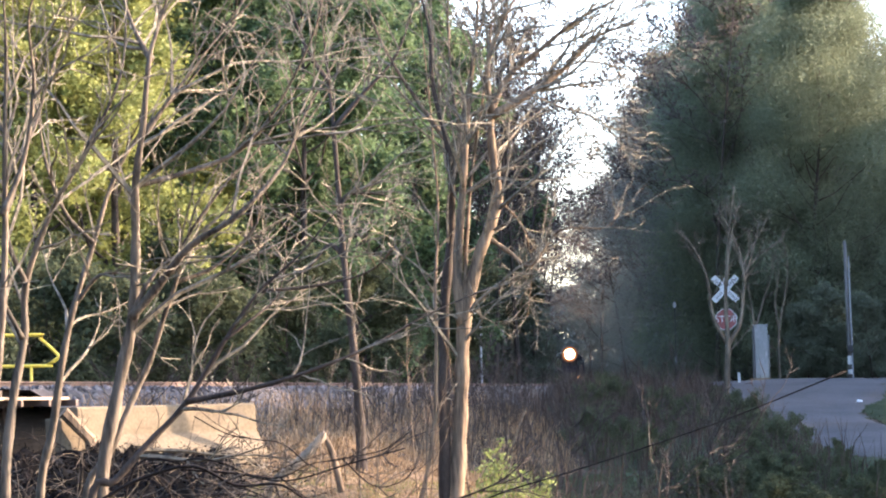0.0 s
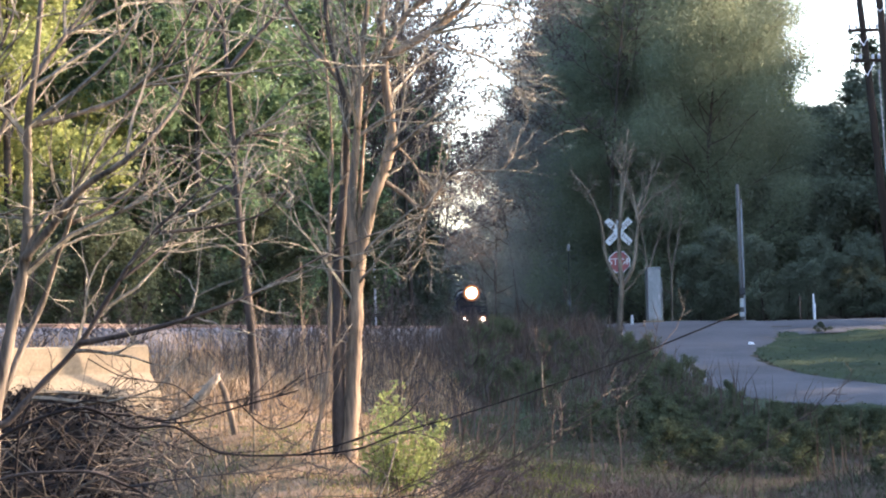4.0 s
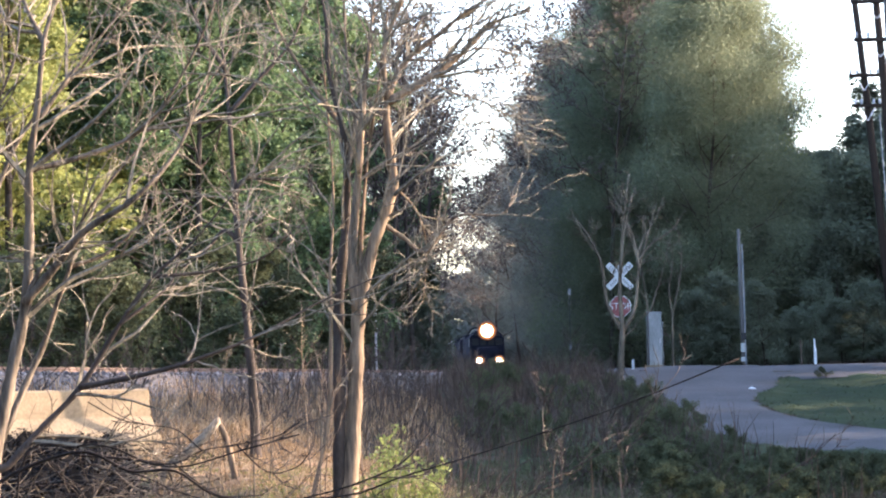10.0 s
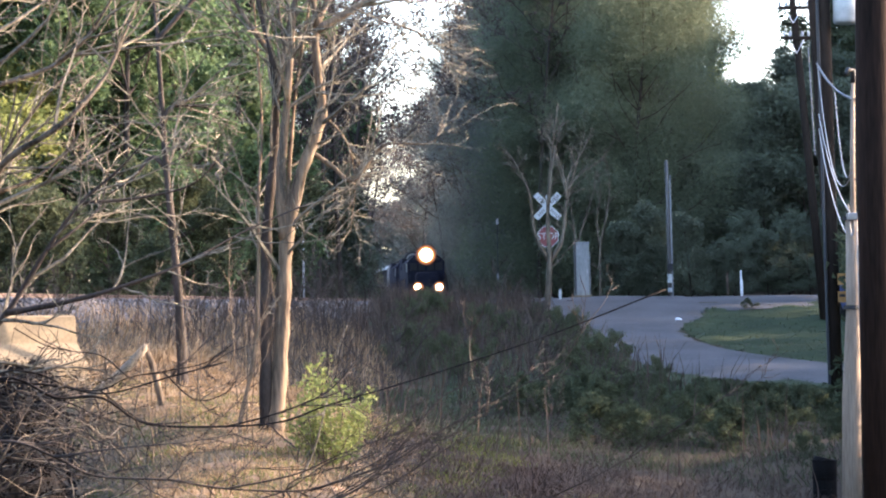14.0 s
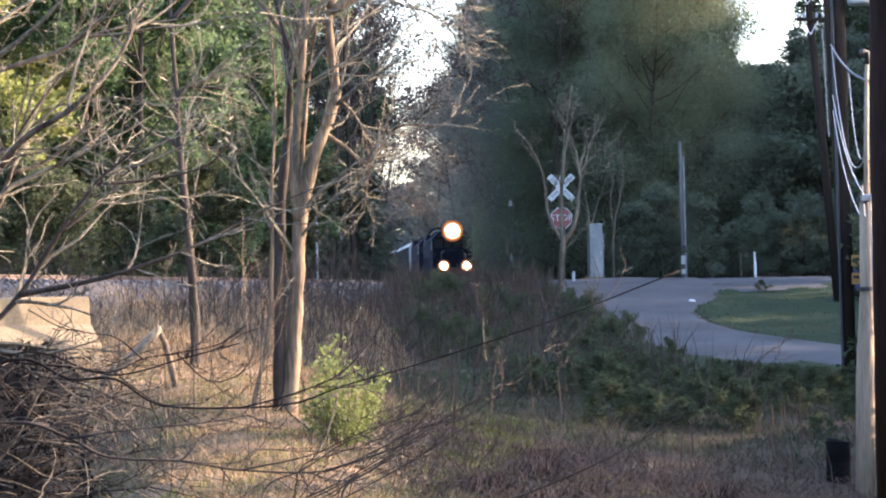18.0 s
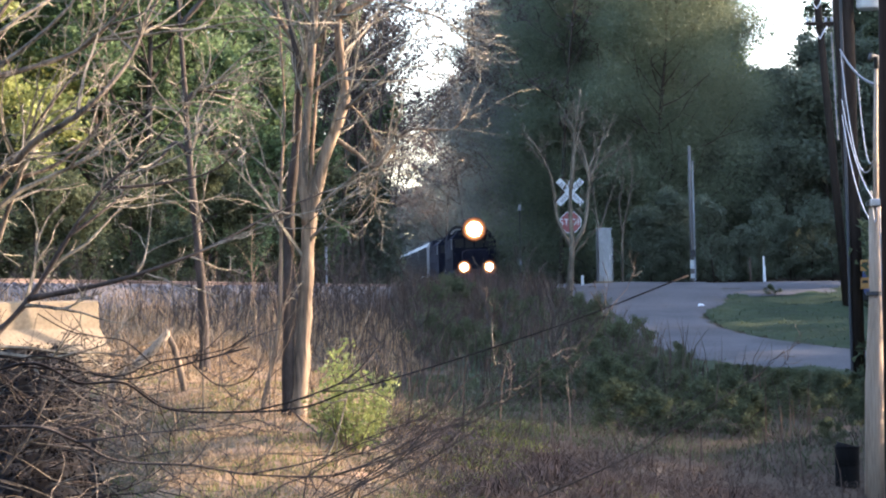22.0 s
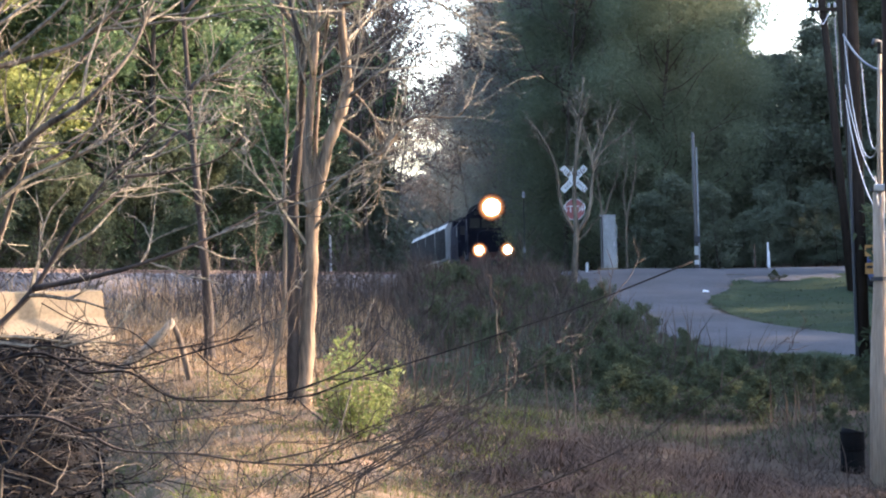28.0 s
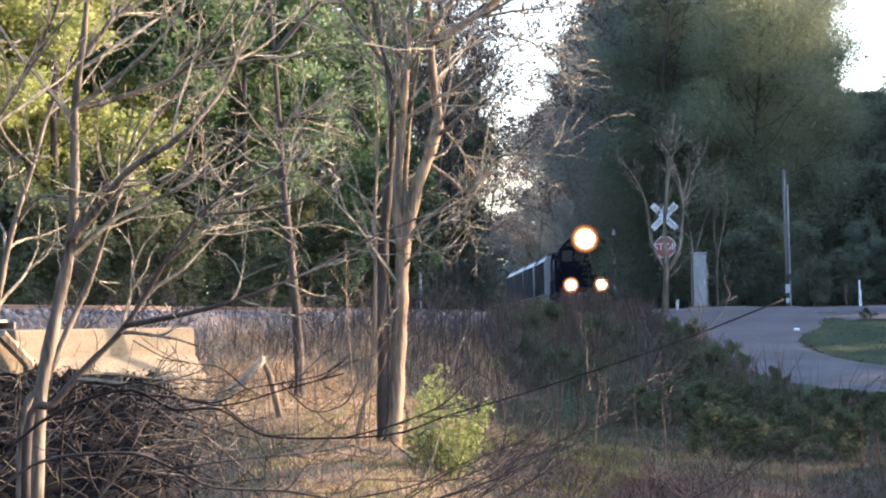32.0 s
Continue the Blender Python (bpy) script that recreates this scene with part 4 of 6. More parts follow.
LOW5 = (-2.39, 21, (
    ((-2.39, 1.46), (-1.98, 1.66), (-1.71, 1.65), (-1.48, 1.55), (-1.25, 1.52), (-1.04, 1.61), (-0.79, 1.65), (-0.47, 1.71), (-0.26, 1.85)),
    ((-1.98, 1.66), (-1.83, 1.51), (-1.52, 1.45), (-1.23, 1.32), (-0.96, 1.23)),
    ((-1.25, 1.52), (-1.08, 1.38), (-0.90, 1.27), (-0.61, 1.27)),
    ((-0.79, 1.65), (-0.56, 1.44), (-0.35, 1.47), (-0.25, 1.57)),
    ((-1.04, 1.61), (-1.23, 1.77), (-1.43, 1.81), (-1.64, 1.86), (-1.87, 1.99)),
))
SHOOT = (0.32, 30, (
    ((0.32, 0.33), (0.46, 0.65), (0.57, 1.03), (0.65, 1.37), (0.71, 1.66), (0.83, 1.96)),
    ((0.46, 0.65), (0.32, 0.50), (0.23, 0.57)),
    ((0.57, 1.03), (0.39, 0.99), (0.21, 1.07)),
))


def foreground_trees():
    # stem 3 and limbs 5 and 9 take darker bark to stand for shade
    bare_tree("tree", MAIN[:2], MAIN[2], 0.12, BARK_TAN, "bare many-stemmed tree with sunlit tan bark, shaded stems coloured darker", 21, 17, 1.9, 2, 0.22, (1, .4, .62, .78, .3, .4, .5, .3, .3, .3, .3, .13, .16, .14, .15), mats={3: BARK_DARK, 5: BARK_GREY, 9: BARK_GREY})
    bare_tree("tree", TREE2[:2], TREE2[2], 0.09, BARK_DARK, "slender bare tree with rough grey-brown bark", 22, 14, 2.0, 2, 0.1)
    bare_tree("tree", N1[:2], N1[2], 0.068, BARK_GREY, "bare young tree with smooth grey bark, forking", 23, 9, 2.0, 2, 0.4, (1, .5, .6, .4, .4, .4), 0.007)
    bare_tree("tree", N2[:2], N2[2], 0.042, BARK_DARK, "leaning dark bare sapling with a long low branch", 24, 9, 1.3, 2, 0.4, (1, .62, .4, .4), 0.0065)
    bare_tree("tree", N3[:2], N3[2], 0.04, BARK_GREY, "thin bare grey sapling", 25, 9, 1.7, 2, 0.4)
    bare_tree("tree", N4[:2], N4[2], 0.045, BARK_GREY, "thin bare sapling with lit grey bark", 26, 9, 1.7, 2, 0.4, None, 0.007)
    bare_tree("tree", N5[:2], N5[2], 0.05, BARK_GREY, "bare crooked grey sapling", 27, 9, 1.6, 2, 0.4, None, 0.007)
    bare_tree("tree", N6[:2], N6[2], 0.05, BARK_GREY, "bare upright grey sapling", 28, 9, 1.6, 2, 0.4, None, 0.007)
    bare_tree("tree", FORK[:2], FORK[2], 0.13, BARK_GREY, "small bare forked tree by the crossing sign", 29, 8, 1.3, 2, 0.4, (1, .6, .55, .4, .3, .3, .3, .3, .36), 0.011)
    for k, slim in enumerate((SLIM1, SLIM2)):
        bare_tree("tree", slim[:2], slim[2], 0.06, BARK_GREY, "slim bare young tree behind the silver cabinet", 33 + k, 8, 1.2, 1, 0.3, (1, .7), 0.012)
    bare_tree("fallen_branch", LOW1[:2], LOW1[2], 0.0155, BARK_SHADED, "long arching bare branch over the bank, coloured dark for its shade", 30, 4, 0.5, 1, 0.2, (1, .6, .5), 0.006)
    bare_tree("fallen_branch", LOW2[:2], LOW2[2], 0.0145, BARK_DARK, "low spreading dark bough over the brush", 31, 16, 0.6, 1, 0.2, (1, .5, .6, .5), 0.0035)
    bare_tree("fallen_branch", LOW3[:2], LOW3[2], 0.011, BARK_DARK, "fan of thin dark bare boughs at the edge of the hollow", 35, 6, 0.5, 1, 0.1, (1, .6, .7, .6, .5, .5), 0.004, mats={1: TWIG_PALE})
    bare_tree("fallen_branch", LOW4[:2], LOW4[2], 0.013, BARK_GREY, "forked pale bare branch standing in the brush", 36, 6, 0.45, 1, 0.1, (1, .6, .6, .5, .5, .5), 0.005)
    bare_tree("fallen_branch", LOW5[:2], LOW5[2], 0.011, BARK_SHADED, "thin drooping bare branch over the brushwood, in shade-black bark", 37, 6, 0.5, 1, 0.1, (1, .6, .6, .6, .6), 0.0045)
    bare_tree("sapling", SHOOT[:2], SHOOT[2], 0.014, TWIG_PALE, "thin pale bare shoot beside the fresh green bush", 38, 5, 0.4, 1, 0.1, (1, .6, .6), 0.006)


foreground_trees()


# ---- brush, weeds and grass ----
def blades(seed, n, area, height, width, keep=None, lean=0.5):
    """Upright bent blades or stalks over part of the land, each of two quads."""
    r = np.random.RandomState(seed)
    x, y = r.uniform(area[0], area[1], n), r.uniform(area[2], area[3], n)
    if keep is not None:
        k = keep(x, y, r)
        x, y = x[k], y[k]
    n = len(x)
    z = rough_land(x, y) - 0.03
    h = height * r.uniform(0.35, 1.15, n)
    a, b = r.uniform(0, 6.283, n), r.uniform(0, 6.283, n)
    w = width * r.uniform(0.6, 1.3, n)
    side = np.stack([np.cos(a), np.sin(a), np.zeros(n)], -1) * w[:, None]
    bend = np.stack([np.cos(b), np.sin(b), np.zeros(n)], -1) * (h * lean * r.uniform(0.1, 1, n))[:, None]
    p0 = np.stack([x, y, z], -1)
    p1 = p0 + bend * 0.35 + np.stack([0 * h, 0 * h, h * 0.55], -1)
    p2 = p0 + bend + np.stack([0 * h, 0 * h, h * (1 - 0.25 * lean)], -1)
    v = np.stack([p0 - side, p0 + side, p1 + side * 0.7, p1 - side * 0.7, p2 + side * 0.15, p2 - side * 0.15], 1).reshape(-1, 3)
    i = np.arange(n)[:, None] * 6
    f = np.concatenate([i + np.array([[0, 1, 2, 3]]), i + np.array([[3, 2, 4, 5]])], 1).reshape(-1, 4)
    return mesh_np("blades", v, f)


def off_road(x, y, r):
    """True where no road or track lies."""
    cx = np.interp(y, [62, 66, 68.3, 71, 75.2, 80, 85.5, 90, 96, 104], [34, 23, 18, 14.6, 12.7, 11.6, 11.2, 11.4, 12.3, 12.5])
    wide = np.interp(y, [62, 71, 75, 80, 85.5, 90, 96, 104], [3.0, 3.1, 2.5, 1.8, 1.5, 1.6, 2.5, 3.1])
    fork = (np.abs(x - cx) < wide) & (y < 106) | ((y > 64.5) & (y < 71.5) & (x > 14))
    cross = (np.abs(y - np.interp(x, [-4, 2, 8, 14, 19, 26], [111, 108, 105.5, 101.8, 103.6, 108])) < np.interp(x, [8, 14, 19, 26], [3.6, 6.2, 5.2, 3.4])) & (x > -4)
    rails = (np.abs(x - track_x(y)) < 2.3) & (y > 50)
    return ~(fork | cross | rails)


def verge():
    """Green sward laid over the soil wherever no lane runs."""
    xs, ys = np.arange(2.2, 25, 0.3), np.arange(43, 104, 0.3)
    gx, gy = np.meshgrid(xs, ys)
    n = np.sin(gx * 1.3 + 0.7 * gy) * 0.6 + np.sin(gy * 1.9 - gx) * 0.5
    keep = off_road(gx.ravel(), gy.ravel(), None).reshape(gx.shape) & (gx > 3.6 + n - 0.02 * (gy - 43)) & (gy > 55 + 1.5 * n)
    v = np.stack([gx, gy, rough_land(gx, gy) + 0.025], -1).reshape(-1, 3)
    i = np.arange(len(ys) - 1)[:, None] * len(xs) + np.arange(len(xs) - 1)[None]
    k = keep[:-1, :-1] & keep[1:, :-1] & keep[:-1, 1:] & keep[1:, 1:]
    i = i[k]
    f = np.stack([i, i + 1, i + 1 + len(xs), i + len(xs)], -1).reshape(-1, 4)
    me = mesh_np("sward", v, f)
    me.polygons.foreach_set("use_smooth", [True] * len(me.polygons))
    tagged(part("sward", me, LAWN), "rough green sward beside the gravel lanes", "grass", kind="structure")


def thatch():
    """Matted dead grass with green patches over the sunlit bank."""
    xs, ys = np.arange(-3.6, 2.0, 0.12), np.arange(22, 47, 0.12)
    gx, gy = np.meshgrid(xs, ys)
    n = np.sin(gx * 3.3 + 0.7 * gy) * 0.3 + np.sin(gy * 2.9 - gx) * 0.25
    keep = (gx > -1.9 - 0.075 * (gy - 26)) & (gx < 1.2 + n)
    r = np.random.RandomState(19)
    v = np.stack([gx, gy, rough_land(gx, gy) + 0.02 + r.uniform(0, 0.035, gx.shape)], -1).reshape(-1, 3)
    i = (np.arange(len(ys) - 1)[:, None] * len(xs) + np.arange(len(xs) - 1)[None])[keep[:-1, :-1] & keep[1:, 1:]]
    f = np.stack([i, i + 1, i + 1 + len(xs), i + len(xs)], -1).reshape(-1, 4)
    tagged(part("thatch", mesh_np("thatch", v, f), THATCH), "matted tan dead grass with green patches on the bank", "grass", kind="structure")


def heap():
    """A mound of brushwood that fills the hollow beside the bank, its shade put into near-black colour."""
    xs, ys = np.arange(-9.0, -0.6, 0.18), np.arange(21.0, 47.4, 0.18)
    gx, gy = np.meshgrid(xs, ys)
    body = smooth(-1.4, -2.3, gx + 0.075 * (gy - 26)) * smooth(47.2, 45.8, gy) * smooth(20, 23, gy)
    top = np.interp(gy, [21, 26, 30, 36, 40, 42, 46], [0.15, 0.5, 0.85, 1.15, 1.36, 1.40, 1.34]) + 0.09 * np.sin(gx * 1.9 + gy * 0.6) * np.sin(gy * 1.1)
    r = np.random.RandomState(9)
    gz = land(gx, gy) - 0.4 + body * (top + 0.4 - land(gx, gy)) + (r.normal(0, 0.10, gx.shape) - 0.08) * body
    v = np.stack([gx, gy, gz], -1).reshape(-1, 3)
    i = np.arange(len(ys) - 1)[:, None] * len(xs) + np.arange(len(xs) - 1)[None]
    f = np.stack([i, i + 1, i + 1 + len(xs), i + len(xs)], -1).reshape(-1, 4)
    tagged(part("brush_heap", mesh_np("brush_heap", v, f), HEAP_SHADED), "heap of brushwood and leaves, coloured near-black for its shade", "brush", kind="stuff")
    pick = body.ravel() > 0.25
    tagged(part("dead_leaves", leaves(63, v[pick], 16, 0.14, 0.022, 0.5), LITTER_SHADED), "dead leaves and bark scraps, coloured near-black for the heap's shade", "leaf litter", kind="stuff")


def under_sight_line(spots, height):
    """Caps the growth on the slope at the camera's sight line to the lane, to fit the view."""
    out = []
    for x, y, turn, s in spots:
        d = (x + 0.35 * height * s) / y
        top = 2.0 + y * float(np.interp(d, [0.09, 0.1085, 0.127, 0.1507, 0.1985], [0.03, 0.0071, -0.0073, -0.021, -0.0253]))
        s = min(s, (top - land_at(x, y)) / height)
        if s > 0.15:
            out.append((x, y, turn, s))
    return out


def undergrowth():
    lit = lambda x, y, r: off_road(x, y, r) & (r.rand(len(x)) < np.clip(1.0 - (x - 0.4) / 1.8, 0.05, 1)) & (x > -0.9 - 0.11 * (y - 26))
    thatch()
    tagged(part("dry_grass", blades(41, 80000, (-4.5, 3, 22, 52), 0.26, 0.0055, lit, 1.8), GRASS_DRY), "matted dry straw-coloured grass on the bank", "grass", kind="stuff")
    tagged(part("grass", blades(42, 36000, (-3, 4, 22, 46), 0.2, 0.007, lambda x, y, r: np.sin(x * 2.3 + y * 0.7) * np.sin(y * 1.1 - x) > 0.05, 1.2), GRASS_TUFT), "short fresh green grass among the dry stems", "grass", kind="stuff")
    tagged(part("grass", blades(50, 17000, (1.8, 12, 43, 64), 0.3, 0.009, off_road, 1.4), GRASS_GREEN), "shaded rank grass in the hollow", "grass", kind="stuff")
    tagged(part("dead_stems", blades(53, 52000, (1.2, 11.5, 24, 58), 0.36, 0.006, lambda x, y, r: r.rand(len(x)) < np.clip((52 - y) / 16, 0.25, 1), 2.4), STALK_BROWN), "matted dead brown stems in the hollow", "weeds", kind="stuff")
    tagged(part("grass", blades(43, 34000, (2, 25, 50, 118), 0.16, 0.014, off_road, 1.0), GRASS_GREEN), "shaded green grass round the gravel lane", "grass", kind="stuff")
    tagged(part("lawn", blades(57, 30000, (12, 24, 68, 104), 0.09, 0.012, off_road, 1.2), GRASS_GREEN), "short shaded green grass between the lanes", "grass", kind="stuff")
    verge()
    brush = lambda x, y, r: off_road(x, y, r) & (x < 8.9 + 0.02 * (90 - y)) & (x > track_x(y) + 2.4) & (r.rand(len(x)) < np.clip((y - 52) / 28, 0.04, 1) * (0.35 + 0.65 * (np.sin(x * 2.1) * np.sin(y * 0.9) > -0.1)))
    tagged(part("dry_weeds", blades(44, 16000, (-4, 12, 40, 99), 1.25, 0.013, brush, 0.45), STALK_BROWN), "tall dry brown weed stalks below the crossing", "weeds", kind="stuff")
    bank = lambda x, y, r: (x > track_x(np.maximum(y, 49)) + 2.1) & (x < track_x(np.maximum(y, 49)) + 7.0)
    tagged(part("dry_weeds", blades(54, 22000, (-7, 3, 46, 76), 0.5, 0.007, bank, 1.4), GRASS_DRY), "dry straw-coloured weeds on the railway bank", "weeds", kind="stuff")
    edge = lambda x, y, r: off_road(x, y, r) & (x > track_x(y) + 2.3) & (x < track_x(y) + 6.5) & (r.rand(len(x)) < np.clip((y - 64) / 22, 0.06, 1) * np.clip(0.5 + np.sin(x * 1.9 + y) * np.sin(y * 0.6 - x), 0.1, 1))
    tagged(part("dry_weeds", blades(58, 30000, (-6, 9, 56, 98), 0.95, 0.012, edge, 0.5), STALK_BROWN), "dense brown dead weed stems along the ballast", "weeds", kind="stuff")
    belt = lambda x, y, r: off_road(x, y, r) & (x > track_x(y) + 2.0)
    tagged(part("dry_weeds", blades(64, 8000, (2.4, 6.4, 84, 94), 0.92, 0.013, belt, 0.4), STALK_BROWN), "thick brown weed stems beside the crossing", "weeds", kind="stuff")
    tagged(part("dry_weeds", blades(65, 420, (3.7, 4.75, 84, 88), 1.3, 0.016, belt, 0.3), STALK_BROWN), "few tall brown weed stems beside the crossing", "weeds", kind="stuff")
    heap()
    w = Wood(45)
    for _ in range(380):
        y = w.r.uniform(23, 42)
        x = -1.9 - 0.075 * (y - 26) - 4.2 * w.r.random()
        z = max(land_at(x, y), float(np.interp(y, [21, 26, 30, 36, 40, 42, 46], [0.15, 0.5, 0.85, 1.15, 1.36, 1.40, 1.34])))
        q = w.line((x, y, z - 0.05), (w.r.uniform(-1, 1), w.r.uniform(-0.6, 0.6), w.r.uniform(-0.05, 0.16)), w.r.uniform(0.6, 1.6), 6, 0.16, -0.02)
        w.g.tube(q, [0.010 * (1 - 0.12 * i) for i in range(7)], 4, cap=False)
        w.sprout(q, [0.012] * 7, 4, 0.35, 0, 0.8, 0.2, 0.0, 0.2, 3, 0.5, 0.004)
    tagged(part("brush_pile", w.g, BARK_SHADED), "tangle of dead brushwood in the hollow, coloured dark for shade", "brush", kind="stuff")
    # a second set in lighter bark stands for sticks the sun catches
    w = Wood(55)
    for _ in range(260):
        y = w.r.uniform(24, 40)
        x = -1.3 - 0.075 * (y - 26) - 4.0 * w.r.random() ** 1.4
        z = max(land_at(x, y), float(np.interp(y, [21, 26, 30, 36, 40, 42, 46], [0.15, 0.5, 0.85, 1.15, 1.36, 1.40, 1.34])))
        q = w.line((x, y, z), (w.r.uniform(-1, 1), w.r.uniform(-0.4, 0.4), w.r.uniform(0.0, 0.55)), w.r.uniform(0.5, 1.5), 7, 0.24, -0.04)
        w.g.tube(q, [0.0065 * (1 - 0.11 * i) for i in range(8)], 4, cap=False)
    tagged(part("brush_pile", w.g, BARK_GREY), "dead sticks over the hollow, coloured paler to look sunlit", "brush", kind="stuff")
    w = Wood(59)
    for _ in range(240):
        y = w.r.uniform(24, 46)
        x = w.r.uniform(-1.8 - 0.075 * (y - 26), 1.6)
        q = w.line((x, y, land_at(x, y) + 0.04), (w.r.uniform(-1, 1), w.r.uniform(-0.5, 0.5), w.r.uniform(0.0, 0.45)), w.r.uniform(0.3, 1.1), 5, 0.2, -0.03)
        w.g.tube(q, [0.006 * (1 - 0.13 * i) for i in range(6)], 4, cap=False)
    tagged(part("fallen_twigs", w.g, BARK_GREY), "fallen grey twigs and dead stalks on the bank", "twigs", kind="stuff")
    r = random.Random(46)
    bush = thing("bush", 0.66, 33.0, land_at(0.66, 33.0) + 0.02, "small bush of upright shoots in bright fresh green leaf", "bush")
    shoots = []
    for k in range(24):
        a, lean = k * 2.4, 0.48 * math.sqrt(k / 24)
        h = 1.28 - 0.5 * k / 24 + r.uniform(-0.1, 0.1)
        w = Wood(300 + k)
        q = w.line((0.45 * lean * math.cos(a), 0.3 * lean * math.sin(a), -0.05), (lean * math.cos(a), lean * math.sin(a), 1), h * (1 - 0.35 * lean), 7, 0.10, 0.05)
        part("shoot", Geo().tube(q, [0.009 * (1 - 0.11 * i) for i in range(8)], 5), BARK_GREY, bush)
        shoots += q[2:] + [q[i].lerp(q[i + 1], 0.5) + Vector((r.uniform(-0.1, 0.1), r.uniform(-0.1, 0.1), 0)) for i in range(2, 7)]
    part("crown", leaves(46, shoots, 15, 0.10, 0.026), LEAF_FRESH, bush)["kind"] = "stuff"
    low = forest_tree(47, 1.5, 1.1, LEAF_OLIVE, 26, 0.036, 0.02, 0.08, 12, 0.24, "low green bramble bush on the shaded slope", "bush", name="bush", bark=BARK_DARK, count=5)
    r = random.Random(48)
    # unseen hedge, added to keep the low sun off the hollow
    hedge = forest_tree(49, 3.0, 1.6, LEAF_OLIVE, 10, 0.10, 0.04, 0.05, 14, 0.4, "leafy shrub on an unseen bank, added to shade the hollow", "shrub", name="shrub", count=5)
    plant_copies(hedge, [(14.5 + r.uniform(-1, 2), 20.6 + k * 2.2, r.uniform(0, 360), r.uniform(0.8, 0.95) + (0.3 if k > 13 else 0)) for k in range(20)])
    plant_copies(low, under_sight_line([(r.uniform(3.6, 9.6), 64 + 28 * r.random(), r.uniform(0, 360), r.uniform(0.3, 0.7)) for _ in range(34)], 1.6))
    bare = forest_tree(52, 2.2, 1.3, None, 1, 0.03, 0.02, 0.05, 12, 0.2, "bare brown thicket shrub on the shaded slope", "shrub", name="shrub", bark=BARK_DARK, depth=1, count=6, least=0.006)
    plant_copies(bare, under_sight_line([(x, y, a, min(k, 0.42) if y > 74 and 3 < x < 6.8 else min(k, 0.5) if y < 62 else k) for x, y, a, k in [(r.uniform(0.6, 8.0), 46 + 48 * r.random(), r.uniform(0, 360), r.uniform(0.6, 1.2)) for _ in range(28)]], 2.5) + [(float(track_x(y)) + r.uniform(2.6, 4.6), y, r.uniform(0, 360), r.uniform(0.4, 0.75)) for y in np.arange(50.0, 76.0, 1.1)] + [(r.uniform(2.6, 6.5), r.uniform(28, 38), r.uniform(0, 360), r.uniform(0.22, 0.42)) for _ in range(5)])
    clump = forest_tree(56, 0.8, 0.7, LEAF_OLIVE, 26, 0.032, 0.012, 0.05, 12, 0.17, "clump of dark green weeds in the shaded hollow", "weeds", name="weed_clump", bark=BARK_DARK, count=5)
    plant_copies(clump, [(16.5, 96.3, 40, 0.36)] + under_sight_line([(r.uniform(4.5, 11.5), r.uniform(46, 64), r.uniform(0, 360), r.uniform(0.35, 0.85)) for _ in range(70)], 1.1))


undergrowth()


def tussock(x, y, spread, height, seed):
    """Dead grass that arches outwards from one crown."""
    r = np.random.RandomState(seed)
    t = thing("dead_tussock", x, y, land_at(x, y), "drooping tussock of dead brown grass in the shaded hollow", "grass")
    n = 420
    a, u = r.uniform(0, 6.283, n), r.uniform(0.25, 1, n)
    out = np.stack([np.cos(a), np.sin(a), np.zeros(n)], -1)
    side = np.stack([-np.sin(a), np.cos(a), np.zeros(n)], -1) * r.uniform(0.003, 0.007, (n, 1))
    up = np.array([[0, 0, 1.0]])
    h = (height * r.uniform(0.5, 1.1, n))[:, None]
    base = out * spread * 0.25 * r.rand(n, 1) - up * 0.04
    mid = base + out * spread * 0.4 * u[:, None] + up * h
    end = base + out * spread * u[:, None] + up * h * r.uniform(0.0, 0.7, (n, 1))
    v = np.stack([base - side, base + side, mid + side * 0.8, mid - side * 0.8, end + side * 0.2, end - side * 0.2], 1).reshape(-1, 3)
    i = np.arange(n)[:, None] * 6
    f = np.concatenate([i + np.array([[0, 1, 2, 3]]), i + np.array([[3, 2, 4, 5]])], 1).reshape(-1, 4)
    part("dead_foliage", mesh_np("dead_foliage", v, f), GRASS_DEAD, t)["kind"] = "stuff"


def sapling(x, y, height, seed, material, label="thin bare upright sapling on the bank"):
    w = Wood(seed)
    t = thing("sapling", x, y, land_at(x, y), label, "sapling")
    q = w.line((0, 0, -0.1), (w.r.uniform(-0.12, 0.12), 0, 1), height, 8, 0.07, 0.03)
    rr = [0.012 * (1 - 0.09 * i) for i in range(9)]
    part("stem", Geo().tube(q, rr, 5), material, t, smooth=True)
    w.sprout(q, rr, 9, height * 0.28, 1, 0.8, 0.16, 0.08, 0.3, 3, 0.3, 0.0035)
    part("twigwork", w.g, material, t)["kind"] = "stuff"


